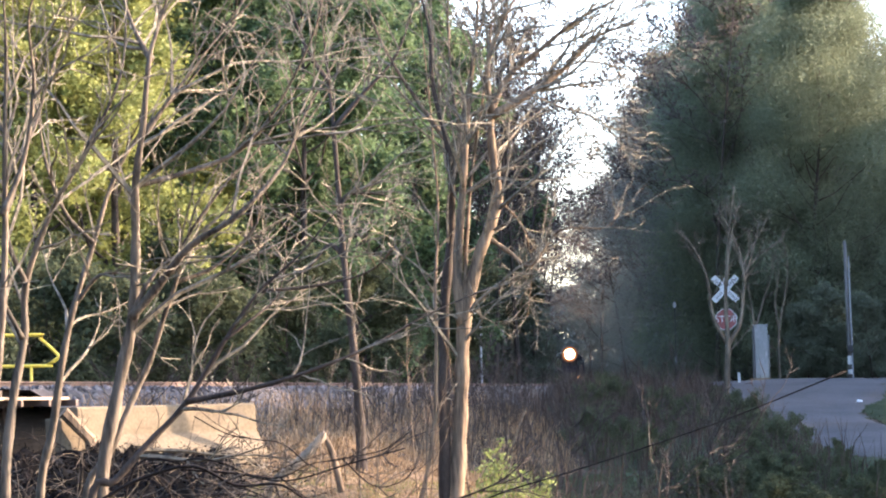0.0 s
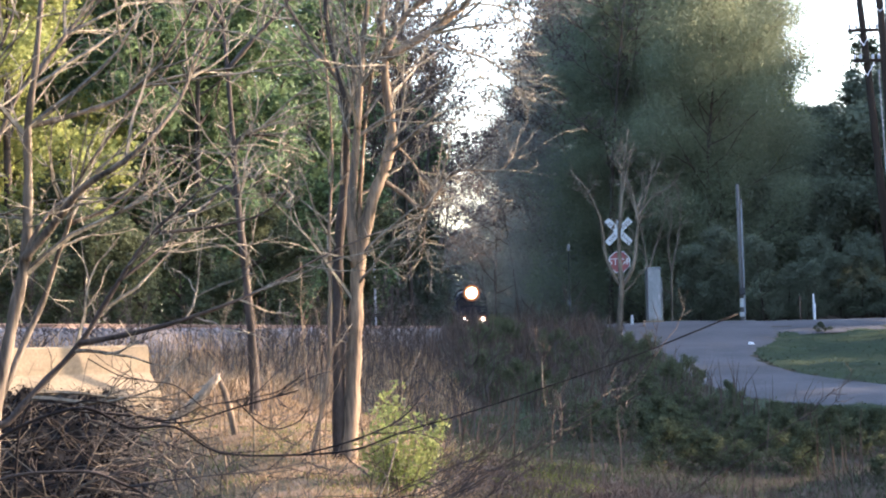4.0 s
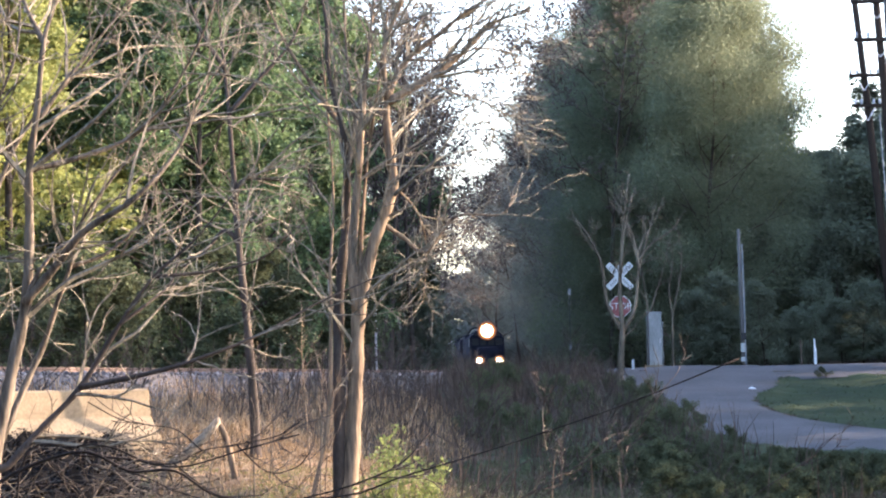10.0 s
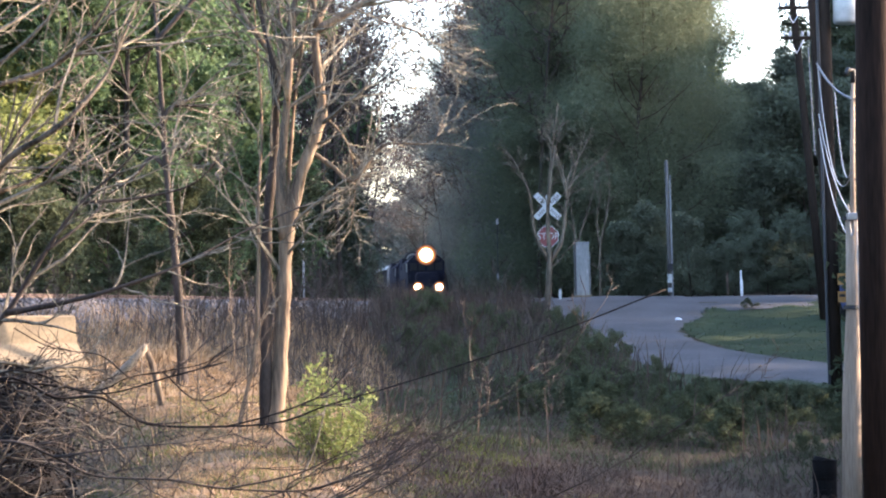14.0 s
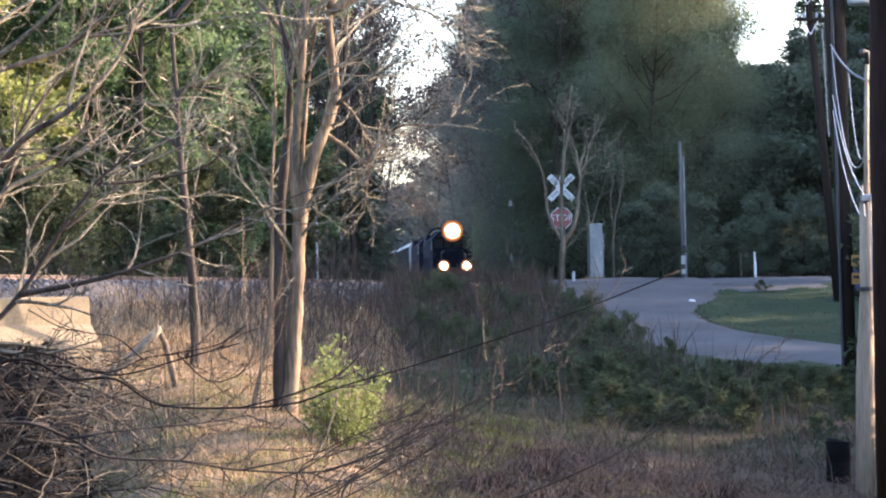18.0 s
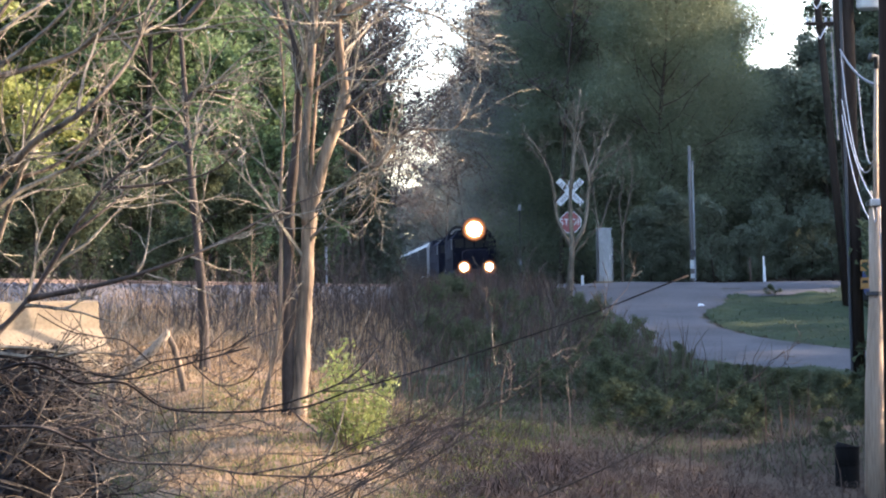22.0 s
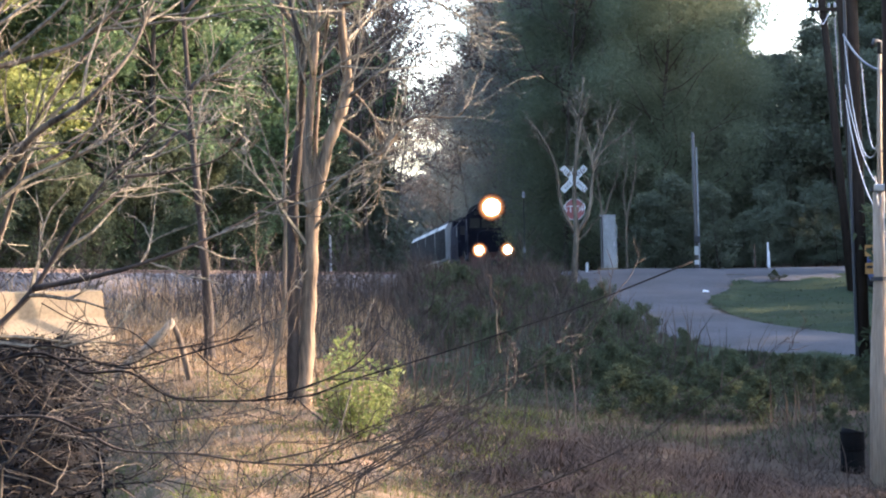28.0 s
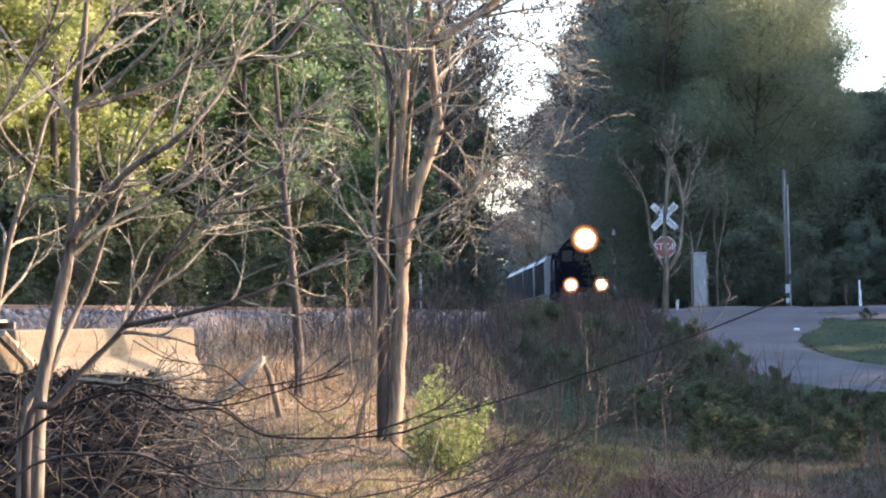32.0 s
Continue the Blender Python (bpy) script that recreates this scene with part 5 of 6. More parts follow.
def small_growth():
    r = random.Random(71)
    for k, (x, y) in enumerate(((3.3, 30), (4.6, 30), (3.0, 33), (3.75, 29), (5.35, 34), (2.1, 30), (2.6, 27.5), (5.0, 31.5), (4.2, 35), (3.4, 37))):
        tussock(x, y, r.uniform(0.7, 1.2), r.uniform(0.14, 0.3), 400 + k)
    for k in range(14):
        y = r.uniform(33, 44)
        sapling(r.uniform(-2.2, 0.5) - 0.02 * (y - 33), y, r.uniform(1.2, 3.0), 500 + k, BARK_TAN if k % 3 else BARK_GREY)
    for k in range(9):
        y = r.uniform(82, 88)
        sapling(y * r.uniform(0.0405, 0.0435), y, r.uniform(1.1, 1.3), 580 + k, BARK_DARK, "thin bare dead stem in the shaded thicket")
    for k in range(18):
        y = r.uniform(44, 80)
        sapling(y * r.uniform(0.045, 0.098), y, r.uniform(0.7, 1.4), 540 + k, BARK_DARK, "thin bare dead stem in the shaded thicket")


small_growth()


def low_boughs():
    """Dark leafless boughs that sweep low over the bank, each rising to its tip."""
    r = random.Random(61)
    for k in range(6):
        x, y = r.uniform(-3.6, 0.2), r.uniform(18.5, 22.5)
        z = land_at(x, y)
        t = thing("fallen_branch", x, y, z, "dark arching bare bough low over the bank", "branch", "low boughs over the bank")
        ln, up = r.uniform(1.6, 3.2), r.uniform(0.45, 1.0)
        pts = [(0, 0, -0.1), (ln * 0.15, 0.1, 0.35), (ln * 0.4, r.uniform(-0.3, 0.3), 0.42), (ln * 0.7, r.uniform(-0.3, 0.3), 0.55 + up * 0.3), (ln, r.uniform(-0.3, 0.3), 0.6 + up)]
        line = curve_through(pts, 5)
        rr = [0.011 * (1 - 0.75 * i / len(line)) for i in range(len(line))]
        part("bough", Geo().tube(line, rr, 6), BARK_DARK, t, smooth=True)
        w = Wood(62 + k)
        w.sprout(line, rr, 9, 0.7, 1, 0.8, 0.2, 0.05, 0.2, 4, 0.5, 0.003)
        part("twigwork", w.g, BARK_DARK, t)["kind"] = "stuff"
    zb = land_at(-2.45, 40.0)
    s = thing("broken_trunk", -2.45, 40.0, zb, "sun-bleached broken trunk leaning over the bank", "dead wood")
    part("trunk", Geo().tube([(-0.25, 0, -0.1), (-0.03, 0, 1.02 - zb), (0.25, 0.02, 1.22 - zb), (0.5, 0, 1.45 - zb), (0.69, 0, 1.66 - zb), (0.72, 0, 1.72 - zb)], [0.08, 0.078, 0.072, 0.066, 0.06, 0.015], 8), SNAG_WOOD, s, smooth=True)
    part("limb", Geo().tube([(0.68, 0.03, 1.72 - zb), (0.78, 0.03, 1.5 - zb), (0.85, 0.03, 1.25 - zb), (0.92, 0.03, 0.9 - zb), (0.95, 0.03, -0.1)], [0.025, 0.045, 0.05, 0.052, 0.055], 8), BARK_TAN, s, smooth=True)
    part("splinter", Geo().tube([(0.3, -0.03, 1.25 - zb), (0.1, -0.06, 1.36 - zb), (-0.2, -0.1, 1.40 - zb)], [0.026, 0.02, 0.006], 6), SNAG_WOOD, s)
    d = thing("plastic_drum", 8.34, 42.3, land_at(8.34, 42.3), "dark dented drum standing in the weeds", "drum")
    part("body", Geo().tube([(0, 0, -0.1), (0, 0, 0.0), (0, 0, 0.26), (0, 0, 0.28), (0, 0, 0.30), (0, 0, 0.56), (0.01, 0, 0.6)], [0.17, 0.185, 0.185, 0.175, 0.185, 0.185, 0.16], 18), DRUM_BLACK, d, smooth=True)
    for z in (0.02, 0.29, 0.54):
        part("hoop", Geo().tube([(0, 0, z), (0, 0, z + 0.03)], 0.195, 18), DRUM_BLACK, d)


low_boughs()


# ---- the crossing ----
def bar_on(parent, name, x0, x1, z0, z1, y, material, m=None):
    part(name, Geo().box((x0 + x1) / 2, y, (z0 + z1) / 2, x1 - x0, 0.004, z1 - z0, m), material, parent)


def crossbuck(x, y, turn, with_stop, label):
    z = land_at(x, y)
    t = thing("crossing_sign", x, y, z, label, "railroad sign", turn=turn)
    part("post", Geo().tube([(0, 0.06, -0.3), (0, 0.06, 3.9)], 0.05, 10), GALVANISED, t)
    for k, a in enumerate((45, -45)):
        m = pose(0, -0.02 * k, 3.46, 0, a, 0)
        blade = part("blade", Geo().box(0, 0, 0, 1.22, 0.012, 0.229, m), SIGN_WHITE, t, bevel=0.003)
        for s in (-1, 1):
            for i in range(4 if s < 0 else 5):
                u = s * (0.2 + i * 0.085)
                part("mark", Geo().box(u, -0.009, 0, 0.045, 0.004, 0.11, m), MARK_GREY, blade)
    if with_stop:
        oc = [(0.38 / math.cos(math.pi / 8) * math.cos(math.pi / 8 + k * math.pi / 4), 2.36 + 0.38 / math.cos(math.pi / 8) * math.sin(math.pi / 8 + k * math.pi / 4)) for k in range(8)]
        inn = [(x * 0.93, 2.36 + (z - 2.36) * 0.93) for x, z in oc]
        plate = part("stop_plate", Geo().prism(oc, "y", -0.010, 0.0), SIGN_WHITE, t, "white-edged red octagonal plate")
        part("red_field", Geo().prism(inn, "y", -0.014, -0.0105), SIGN_RED, plate)
        font = bpy.data.curves.new("stop_letters", "FONT")
        font.body, font.size, font.align_x, font.align_y, font.extrude = "STOP", 0.34, "CENTER", "CENTER", 0.002
        tmp = new("letters_tmp", font)
        me = bpy.data.meshes.new_from_object(tmp.evaluated_get(bpy.context.evaluated_depsgraph_get()))
        bpy.data.objects.remove(tmp)
        letters = part("letters", me, SIGN_WHITE, plate, "white letters STOP")
        letters.matrix_basis = pose(0, -0.017, 2.36, 90, 0, 0)
    return t


def crossing_things():
    crossbuck(10.15, 102.0, 0, True, "white crossbuck above a red STOP sign on a steel post")
    crossbuck(1.42, 110.0, 48, False, "white crossbuck seen nearly edge-on beside the track")
    c = thing("signal_cabinet", 12.08, 108.6, land_at(12.08, 108.6), "tall silver-painted trackside equipment cabinet", "cabinet")
    part("base", Geo().box(0, 0, 0.08, 0.7, 0.6, 0.3), CONCRETE, c, bevel=0.02)
    body = part("body", Geo().box(0, 0, 1.22, 0.54, 0.5, 2.0), SILVER_PAINT, c, bevel=0.015)
    part("roof", Geo().box(0, 0, 2.25, 0.6, 0.56, 0.06), SILVER_PAINT, c, bevel=0.015)
    part("side_frame", Geo().box(-0.25, -0.262, 1.22, 0.045, 0.03, 1.98), BALLAST, c)
    part("plinth", Geo().box(0.42, -0.1, 0.02, 0.36, 0.4, 0.3), CONCRETE, c, bevel=0.02)
    part("conduit", Geo().tube([(0.31, -0.2, 0.1), (0.31, -0.2, 1.9)], 0.02, 6), SIGN_GREY, c)
    d = part("door", Geo().box(0.03, -0.265, 1.22, 0.46, 0.025, 1.86), SILVER_PAINT, c, bevel=0.008)
    part("handle", Geo().box(0.2, -0.29, 1.15, 0.03, 0.03, 0.16), STEEL, d)
    p = thing("marker_pole", 16.0, 112.0, land_at(16.0, 112.0), "slim grey wooden pole with white bands at its foot", "pole")
    part("shaft", Geo().tube([(0, 0, -0.4), (-0.02, 0, 2.5), (-0.06, 0, 5.6)], [0.085, 0.08, 0.062], 10), MARKER_WOOD, p, smooth=True)
    for z0, z1 in ((0.32, 0.5), (0.7, 1.05)):
        part("band", Geo().tube([(0, 0, z0), (0, 0, z1)], 0.094, 12), SIGN_WHITE, p)
    part("conduit", Geo().tube([(0.1, -0.1, 0), (0.06, -0.1, 5.0)], 0.03, 6), SIGN_GREY, p)
    part("meter_box", Geo().box(0, -0.16, 1.32, 0.2, 0.12, 0.26), BLACK, p, bevel=0.01)
    for x, y, h, white in ((17.78, 108.6, 1.05, False), (18.28, 108.4, 1.1, True)):
        s = thing("marker_stake", x, y, land_at(x, y), "thin white-topped marker stake at the roadside" if white else "thin rusty marker stake at the roadside", "stake")
        part("shaft", Geo().tube([(0, 0, -0.2), (-0.03, 0, h)], 0.035 if white else 0.03, 6), WHITE_PAINT if white else RUST, s)
        if white:
            part("sleeve", Geo().tube([(0.0, 0, 0), (-0.01, 0, 0.72)], 0.055, 8), WHITE_PAINT, s)
    w = thing("line_marker", 9.12, 112.0, land_at(9.12, 112.0), "small pale plate on a thin dark post", "marker")
    part("post", Geo().tube([(0, 0, -0.2), (0, 0, 3.36)], 0.02, 6), BLACK, w)
    for z, wide in ((3.24, 0.11), (1.06, 0.08)):
        part("plate", Geo().box(0, -0.035, z, wide, 0.012, 0.24), MARK_GREY, w, bevel=0.003)
    st = thing("marker_stake", 10.45, 101.0, land_at(10.45, 101.0), "short white post at the foot of the sign", "stake")
    part("shaft", Geo().box(0, 0, 0.15, 0.09, 0.09, 0.6), SIGN_WHITE, st, bevel=0.01)
    litter = thing("plastic_bag", 13.4, 92.0, land_at(13.4, 92.0) + 0.06, "crumpled white plastic bag on the grass", "litter")
    part("bag", Geo().tube([(-0.12, 0, 0.0), (-0.04, 0.02, 0.07), (0.06, 0, 0.05), (0.14, 0, 0.01)], [0.02, 0.05, 0.045, 0.015], 7), WHITE_PAINT, litter)


crossing_things()


def hanging(g, a, b, sag, r, n=10, sides=5):
    a, b = Vector(a), Vector(b)
    g.tube([a.lerp(b, i / n) - Vector((0, 0, sag * 4 * (i / n) * (1 - i / n))) for i in range(n + 1)], r, sides)
    return g


def utility_pole(x, y, height, r0, material, label, lean=0.0, arms=(), turn=0, slim=(0.88, 0.77, 0.65)):
    z = land_at(x, y)
    p = thing("utility_pole", x, y, z, label, "utility pole", "roadside utility poles", turn=turn)
    part("shaft", Geo().tube([(0, 0, -0.8), (lean * 0.4, 0, height * 0.4), (lean * 0.7 + 0.03, 0, height * 0.7), (lean, 0, height)], [r0] + [r0 * k for k in slim], 14), material, p, smooth=True)
    for h, half in arms:
        arm = part("crossarm", Geo().box(lean * h / height, -r0 * 0.9, h, half * 2, 0.09, 0.115), material, p, bevel=0.008)
        for s in (-0.9, -0.45, 0.45, 0.9):
            part("insulator", Geo().tube([(lean * h / height + s * half, -r0 * 0.9, h + 0.05), (lean * h / height + s * half, -r0 * 0.9, h + 0.13), (lean * h / height + s * half, -r0 * 0.9, h + 0.22)], [0.03, 0.05, 0.03], 8), SIGN_GREY, arm)
        for s in (-1, 1):
            part("brace", Geo().tube([(lean * h / height + s * half * 0.55, -r0 * 0.9, h - 0.05), (lean * h / height, -r0 * 0.9, h - 0.5)], 0.015, 5), STEEL, arm)
    return p


def poles():
    a = utility_pole(8.26, 40.0, 4.35, 0.15, POLE_WOOD, "weathered pale wooden service pole with hanging cables", 0.09, slim=(0.88, 0.70, 0.58))
    za = land_at(8.26, 40)
    part("mast", Geo().tube([(0.10, -0.03, 3.95), (0.12, 0, 5.2), (0.15, 0, 6.3)], [0.042, 0.036, 0.028], 8), POLE_WOOD, a, "thin grey service mast on the pole's head", smooth=True)
    part("weatherhead", Geo().tube([(0.15, 0, 6.25), (0.15, -0.02, 6.42), (0.07, -0.06, 6.44), (0.03, -0.08, 6.36)], [0.035, 0.038, 0.035, 0.03], 8), BLACK, a, smooth=True)
    for z, r in ((4.28, 0.11), (3.0, 0.13)):
        part("strap", Geo().tube([(0.075, 0, z), (0.075, 0, z + 0.06)], r, 12), BLACK, a)
    part("clamp", Geo().box(0.1, -0.12, 4.33, 0.2, 0.1, 0.1), STEEL, a, bevel=0.01)
    part("cable", hanging(Geo(), (0.12, -0.1, 5.25), (1.92, 10, 6.9), 0.85, 0.009), CABLE_GREY, a, "looped grey service cable")
    part("cable", hanging(Geo(), (0.1, -0.15, 4.35), (0.02, -0.12, 4.5), 0.38, 0.010, 12), CABLE_GREY, a, "looped grey service cable")
    part("cable", hanging(Geo(), (0.12, -0.13, 4.85), (-2.74, -15, 4.95), 0.2, 0.011), CABLE, a, "black drooping cable")
    part("cable", hanging(Geo(), (0.15, -0.13, 4.36), (-2.72, -15, 4.22), 0.12, 0.010), CABLE_GREY, a, "grey drooping cable")
    part("cable", Geo().tube([(0.13, -0.13, 4.3), (0.155, -0.17, 2.2), (0.19, -0.18, 0.7), (0.24, -0.2, -0.1)], 0.012, 6), CABLE_GREY, a, "grey earth wire down the pole")
    b = utility_pole(12.12, 60.0, 11.5, 0.16, POLE_DARK, "dark creosoted utility pole with a grey transformer", -0.2, slim=(0.97, 0.92, 0.85))
    part("transformer", Geo().tube([(0.34, -0.22, 7.95), (0.34, -0.22, 8.0), (0.34, -0.22, 9.3), (0.34, -0.22, 9.42)], [0.26, 0.29, 0.29, 0.22], 16), GALVANISED, b, "grey cylindrical transformer can", smooth=True)
    part("riser", Geo().tube([(-0.17, -0.12, 0.2), (-0.3, -0.12, 10.5)], 0.035, 6), CABLE, b)
    for z in (2.1, 2.48):
        plate = part("marker_plate", Geo().box(0.13, -0.2, z, 0.19, 0.012, 0.24), PLATE_ORANGE, b, "dull orange reflective pole plate")
        part("stripe", Geo().box(0.13, -0.209, z + 0.03, 0.13, 0.004, 0.06), BLACK, plate)
    utility_pole(16.2, 80.0, 13.5, 0.15, POLE_DARK, "dark utility pole with two crossarms", -0.75, ((12.0, 0.75), (10.9, 0.75)))
    utility_pole(18.3, 92.0, 14.0, 0.15, POLE_DARK, "dark slender utility pole with short crossarms", -1.26, ((10.3, 0.5), (9.3, 0.45)))
    utility_pole(5.435, 25.0, 9.0, 0.162, POLE_BROWN, "thick dark creosoted pole lit along one edge", 0.0, slim=(0.99, 0.97, 0.94))
    w = tagged(new("overhead_wire"), "grey service cables looping between the poles", "cable")
    for z, head, sag, r in ((4.33, 6.27, 0.35, 0.009), (3.95, 5.95, 0.45, 0.009), (4.95, 7.3, 1.05, 0.009)):
        part("strand", hanging(Geo(), (8.34, 39.86, za + z), (11.82, 59.82, head), sag, r, 16), CABLE_GREY, w)
    part("strand", hanging(Geo(), (11.62, 59.8, 7.7), (11.72, 59.8, 5.4), 0.05, 0.014, 6), CABLE_GREY, w)
    part("strand", hanging(Geo(), (8.42, 39.9, za + 6.0), (11.8, 59.8, 7.35), 0.15, 0.022, 10), CABLE, w)


poles()


def roadside_car():
    """Only a corner of the parked car shows behind the pole."""
    x, y = 20.0, 92.0
    c = thing("parked_car", x, y, land_at(x, y), "dark blue parked car on the grass behind the pole", "car", turn=8)
    prof = [(-2.1, 0.35), (-2.1, 0.75), (-1.95, 0.88), (-1.1, 0.95), (-0.55, 1.4), (0.8, 1.42), (1.5, 0.98), (2.1, 0.9), (2.15, 0.4)]
    part("body", Geo().prism(prof, "x", -0.85, 0.85), BLUE_PAINT, c, bevel=0.05)
    part("windscreen", Geo().prism([(-1.08, 0.97), (-0.56, 1.37), (-0.55, 1.37), (-1.07, 0.97)], "x", -0.7, 0.7), GLASS_DARK, c)
    for s in (-1, 1):
        part("headlight", Geo().box(s * 0.62, -2.11, 0.72, 0.3, 0.05, 0.14), WHITE_PAINT, c, bevel=0.02)
        for yy in (-1.35, 1.35):
            wheel = part("wheel", Geo().disc((s * 0.8, yy, 0.32), 0.32, "x", 0.2), RUBBER, c)
            part("rim", Geo().disc((s * 0.905, yy, 0.32), 0.19, "x", 0.02), STEEL, wheel)


roadside_car()


# ---- the train ----
def truck(parent, y, axles=3):
    t = part("truck_frame", Geo().box(-0.98, y, 0.55, 0.16, 3.9 if axles == 3 else 2.6, 0.3).box(0.98, y, 0.55, 0.16, 3.9 if axles == 3 else 2.6, 0.3).box(0, y, 0.6, 1.9, 0.4, 0.25), BLACK, parent)
    for k in range(axles):
        yy = y + (k - (axles - 1) / 2) * (1.7 if axles == 3 else 1.75)
        g = Geo().tube([(-0.8, yy, 0.5), (0.8, yy, 0.5)], 0.07, 8)
        for s in (-1, 1):
            g.disc((s * 0.76, yy, 0.5), 0.5, "x", 0.13, 20)
        part("wheelset", g, STEEL, t)


def locomotive(lit=True):
    """Front towards -y, z = 0 on the rail heads; the trailing unit runs with its lamps out."""
    t = thing("locomotive", 0, 0, 0, "dark navy diesel locomotive with lit headlight and ditch lights" if lit else "dark navy trailing diesel locomotive with its lamps out", "locomotive")
    glass, shine, rim, hood = (HEADLIGHT, GLOW_INNER, GLOW_MIDDLE, GLOW_OUTER) if lit else (GLASS_DARK, STEEL, BLACK, BLACK)
    part("underframe", Geo().box(0, 10.0, 1.32, 3.05, 19.6, 0.28), NAVY, t, bevel=0.02)
    part("pilot", Geo().prism([(0.0, 0.18), (-0.35, 0.25), (0.0, 1.2)], "x", -1.4, 1.4), LOCO_RED, t)
    part("pilot_face", Geo().box(0, 0.12, 1.12, 3.0, 0.2, 0.75), LOCO_RED, t, bevel=0.02)
    part("nose", Geo().prism([(-0.92, 1.46), (-0.92, 2.65), (-0.7, 2.85), (0.7, 2.85), (0.92, 2.65), (0.92, 1.46)], "y", 1.1, 3.2), NAVY, t, bevel=0.05)
    cab = part("cab", Geo().prism([(-1.52, 1.46), (-1.52, 3.75), (-1.05, 4.25), (-0.5, 4.42), (0.5, 4.42), (1.05, 4.25), (1.52, 3.75), (1.52, 1.46)], "y", 3.2, 5.6), NAVY, t, bevel=0.04)
    for x0, x1 in ((-1.35, -0.75), (-0.62, -0.08), (0.08, 0.62), (0.75, 1.35)):
        part("windscreen", Geo().box((x0 + x1) / 2, 3.185, 3.35, x1 - x0, 0.03, 0.6), GLASS_DARK, cab)
    for s in (-1, 1):
        part("side_window", Geo().box(s * 1.525, 4.4, 3.3, 0.03, 1.3, 0.7), GLASS_DARK, cab)
        part("number_board", Geo().box(s * 0.85, 3.17, 4.0, 0.5, 0.05, 0.22), GLASS_DARK, cab)
    part("long_hood", Geo().prism([(-1.46, 1.46), (-1.46, 3.75), (-1.0, 4.15), (1.0, 4.15), (1.46, 3.75), (1.46, 1.46)], "y", 5.6, 18.9), NAVY, t, bevel=0.04)
    part("radiator", Geo().prism([(-1.52, 3.3), (-1.4, 4.25), (1.4, 4.25), (1.52, 3.3)], "y", 14.5, 18.0), NAVY, t)
    part("exhaust_stack", Geo().box(0, 9.0, 4.1, 0.5, 0.9, 0.3), BLACK, t, bevel=0.03)
    part("fuel_tank", Geo().prism([(-1.3, 1.15), (-1.4, 0.7), (-1.1, 0.35), (1.1, 0.35), (1.4, 0.7), (1.3, 1.15)], "y", 7.4, 12.2), BLACK, t)
    # oversized lamp disc with glowing rings: its glare is built into the shape
    housing = part("headlight_housing", Geo().tube([(0, 3.2, 4.3), (0, 2.98, 4.3)], 0.84, 24), BLACK, t)
    part("headlight", Geo().tube([(0, 2.99, 4.3), (0, 2.93, 4.3), (0, 2.90, 4.3)], [0.52, 0.50, 0.3], 24), glass, housing, "glowing warm-white headlight" if lit else "dark headlight glass")
    part("halo_inner", Geo().tube([(0, 3.0, 4.3), (0, 2.955, 4.3)], 0.62, 24), shine, housing)
    part("halo_middle", Geo().tube([(0, 3.0, 4.3), (0, 2.965, 4.3)], 0.72, 24), rim, housing)
    part("halo_outer", Geo().tube([(0, 3.0, 4.3), (0, 2.975, 4.3)], 0.83, 24), hood, housing)
    for s in (-1, 1):
        d = part("ditch_light_bracket", Geo().tube([(s * 0.86, 0.2, 1.62), (s * 0.86, 0.02, 1.62)], 0.47, 20), BLACK, t)
        part("ditch_light", Geo().tube([(s * 0.86, 0.01, 1.62), (s * 0.86, -0.05, 1.62), (s * 0.86, -0.08, 1.62)], [0.26, 0.25, 0.13], 20), glass, d, "glowing warm-white ditch light" if lit else "dark ditch light glass")
        # the same added glare rings round each ditch light
        part("halo_inner", Geo().tube([(s * 0.86, 0.03, 1.62), (s * 0.86, -0.01, 1.62)], 0.35, 20), shine, d)
        part("halo_middle", Geo().tube([(s * 0.86, 0.03, 1.62), (s * 0.86, 0.0, 1.62)], 0.41, 20), rim, d)
        part("halo_outer", Geo().tube([(s * 0.86, 0.03, 1.62), (s * 0.86, 0.01, 1.62)], 0.465, 20), hood, d)
        part("handrail", Geo().tube(curve_through([(s * 1.45, 0.2, 1.5), (s * 1.45, 0.2, 2.5), (s * 1.45, 3.0, 2.5), (s * 1.45, 3.1, 1.5)], 2), 0.02, 6), NAVY, t)
        part("side_rail", Geo().tube([(s * 1.48, 5.8, 2.45), (s * 1.48, 19.4, 2.45)], 0.02, 6), NAVY, t)
        for k in range(8):
            part("stanchion", Geo().tube([(s * 1.48, 6 + k * 1.9, 1.46), (s * 1.48, 6 + k * 1.9, 2.45)], 0.016, 5), NAVY, t)
        for k in range(3):
            part("step", Geo().box(s * 1.3, 0.35, 0.45 + 0.3 * k, 0.35, 0.3, 0.03), BLACK, t)
    part("coupler", Geo().box(0, -0.35, 0.85, 0.25, 0.7, 0.28).box(0, -0.75, 0.85, 0.4, 0.25, 0.34), BLACK, t, bevel=0.03)
    truck(t, 3.3)
    truck(t, 16.3)
    return t


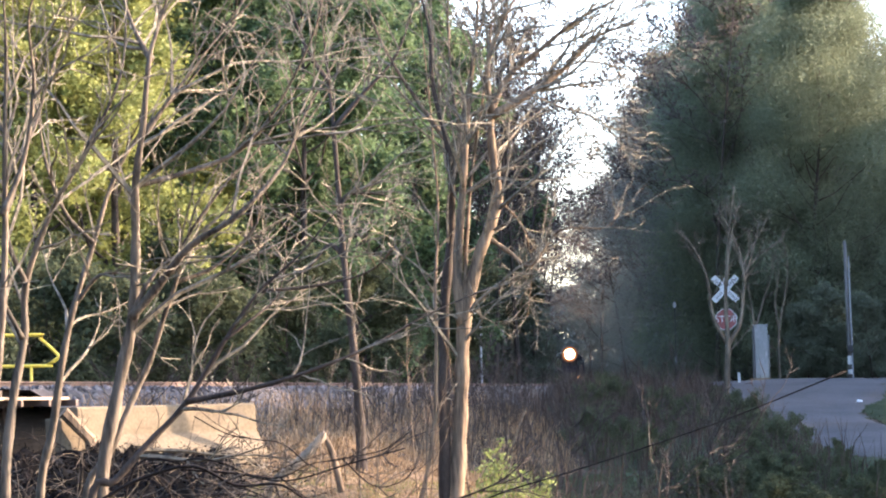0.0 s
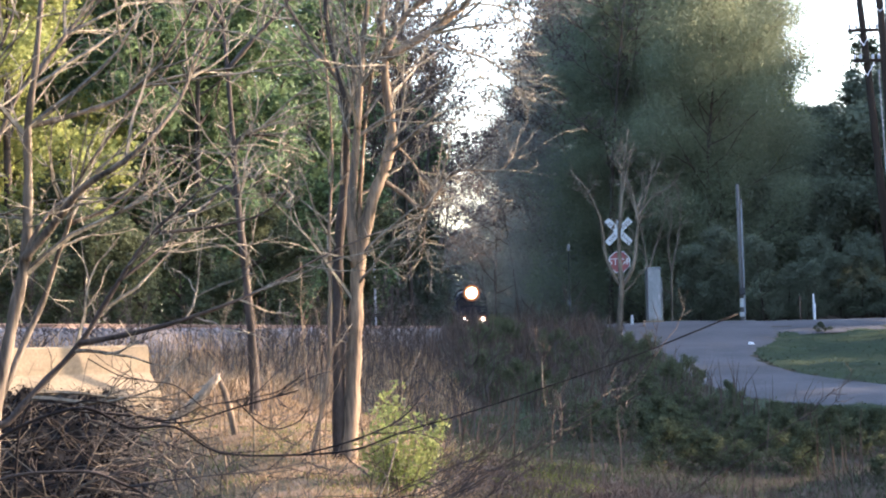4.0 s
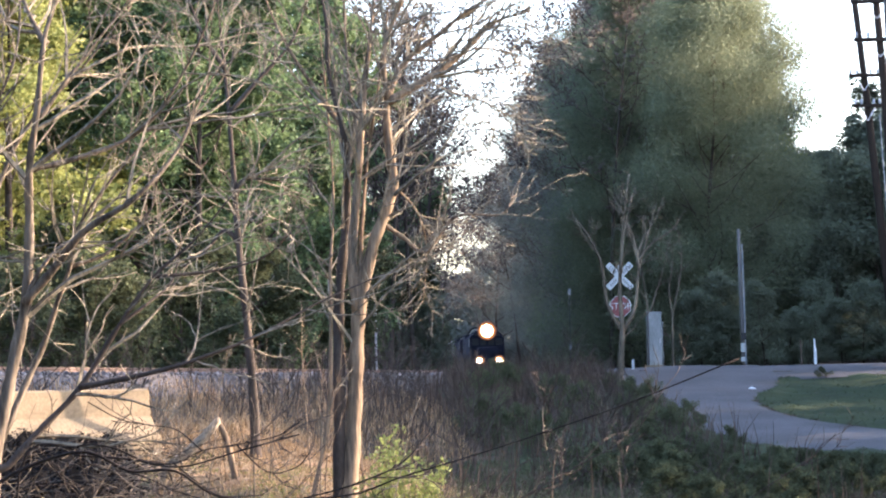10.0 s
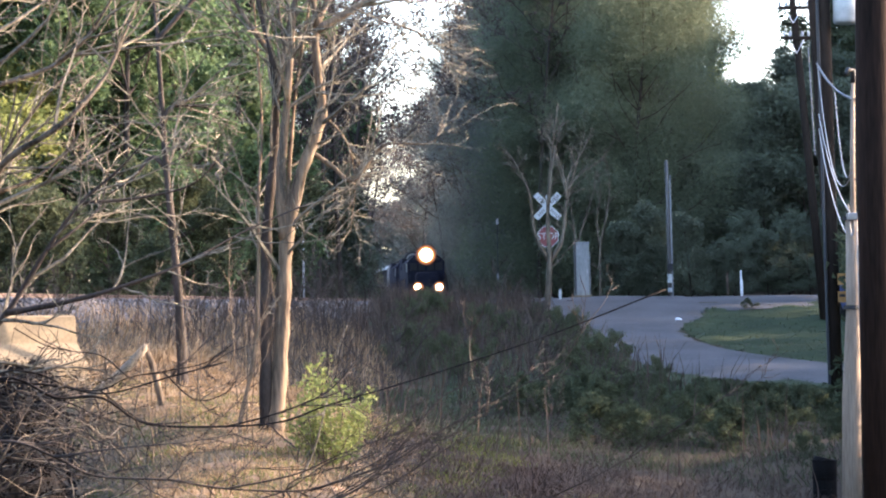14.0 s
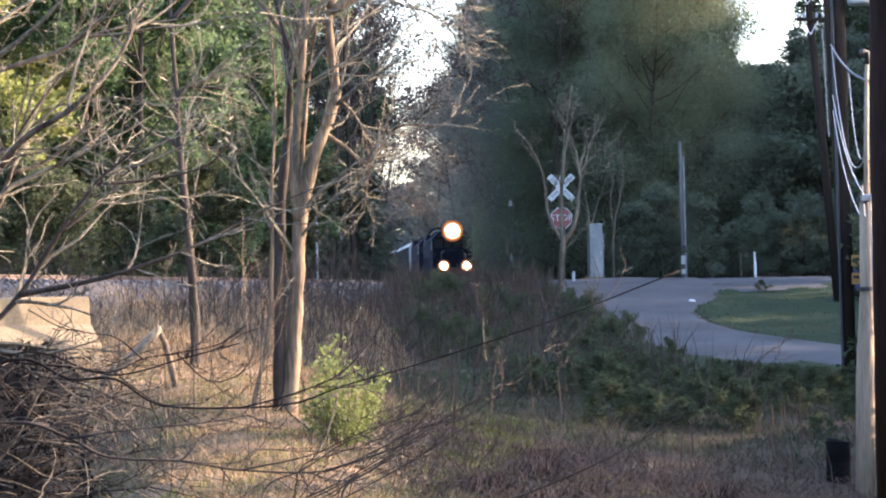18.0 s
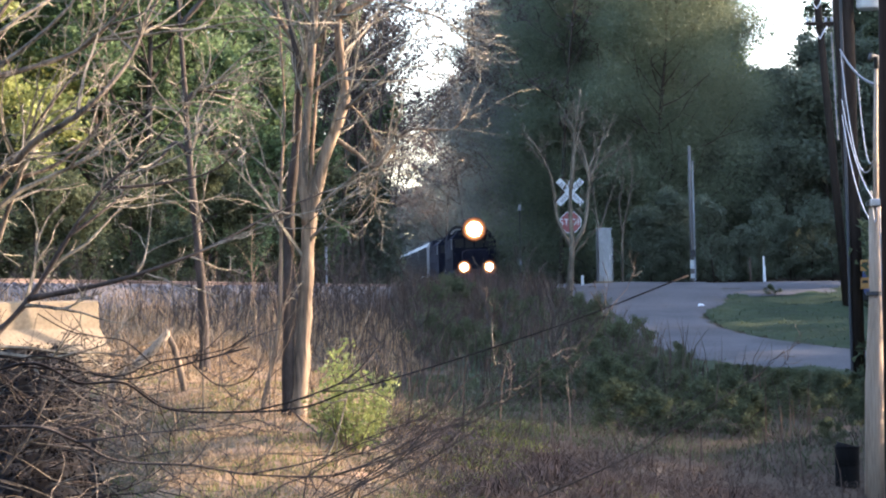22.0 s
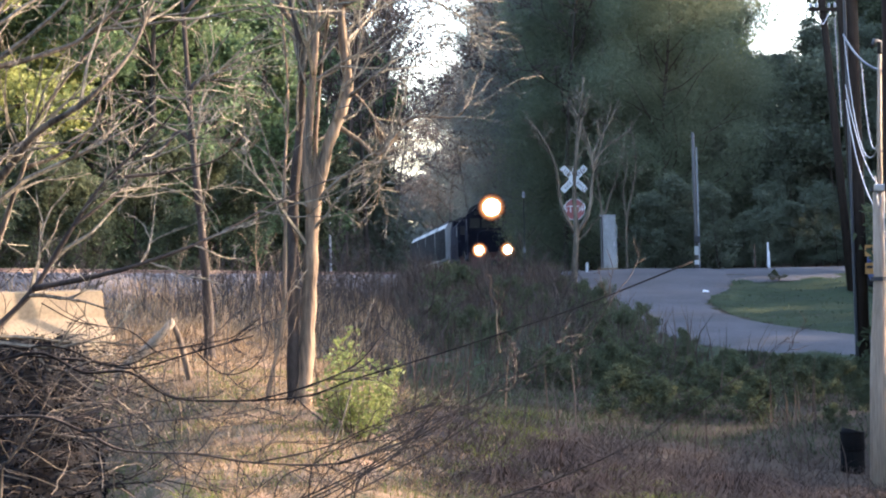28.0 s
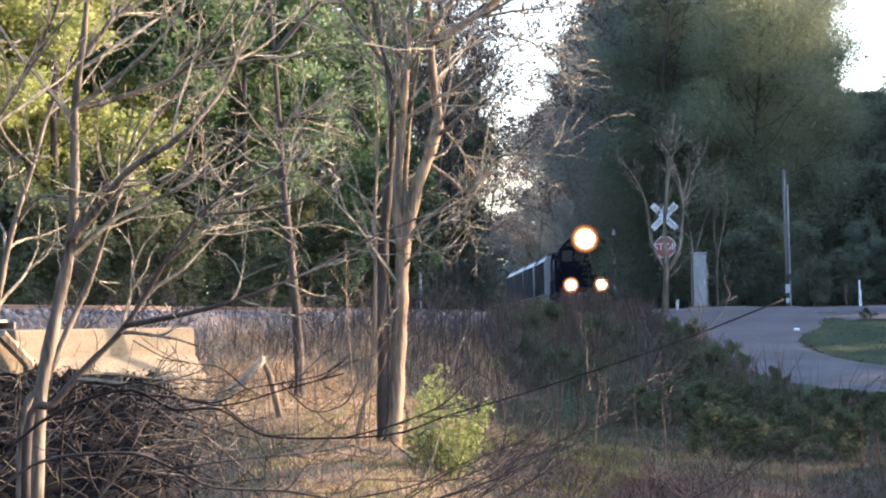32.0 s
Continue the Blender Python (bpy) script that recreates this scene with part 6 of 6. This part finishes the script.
def hopper_car():
    """A covered hopper, front end at y = 0."""
    t = thing("hopper_car", 0, 0, 0, "grey covered hopper car with vertical side ribs", "freight car", "hopper cars of the train")
    ln = 15.5
    part("body", Geo().prism([(-1.5, 1.55), (-1.55, 3.9), (-1.2, 4.4), (0, 4.55), (1.2, 4.4), (1.55, 3.9), (1.5, 1.55)], "y", 0.9, ln - 0.9), CAR_GREY, t, bevel=0.03)
    for k in range(8):
        y = 1.1 + k * (ln - 2.2) / 7
        for s in (-1, 1):
            part("rib", Geo().box(s * 1.585, y, 2.75, 0.13, 0.2, 2.3), BLACK, t)
    for k in range(3):
        y = 3.4 + k * 4.4
        part("chute", Geo().prism([(y - 1.9, 1.6), (y - 0.5, 0.5), (y + 0.5, 0.5), (y + 1.9, 1.6)], "x", -1.2, 1.2), CAR_GREY, t)
    part("roof", Geo().prism([(-1.3, 4.3), (-1.22, 4.46), (0, 4.62), (1.22, 4.46), (1.3, 4.3), (0, 4.56)], "y", 0.85, ln - 0.85), CAR_ROOF, t)
    part("roof_walk", Geo().box(0, ln / 2, 4.7, 0.7, ln - 1, 0.05), CAR_ROOF, t)
    part("end_sill", Geo().box(0, ln / 2, 1.1, 0.6, ln, 0.3), BLACK, t)
    for y in (0.6, ln - 0.6):
        part("ladder", Geo().box(1.3, y, 2.4, 0.5, 0.05, 2.2).box(-1.3, y, 2.4, 0.05, 0.05, 2.4), CAR_GREY, t)
    truck(t, 2.2, 2)
    truck(t, ln - 2.2, 2)
    return t


loco = locomotive()
trailing = locomotive(lit=False)
car_a = hopper_car()
cars = [car_a] + [copy_thing(car_a, pose(0, 0, 0)) for _ in range(3)]
build_ties()


def front_at(t):
    """Depth of the headlight at t seconds."""
    return 294.5 - 4.5435 * t - 0.01422 * t * t + 0.0008036 * t ** 3


def motions():
    times = [2.0 * k for k in range(17)]
    for ob, back in [(loco, -2.9), (trailing, 17.9)] + [(c, 38.6 + 16.2 * i) for i, c in enumerate(cars)]:
        walk(ob, [(t, along(front_at(t) + back)) for t in times])


motions()
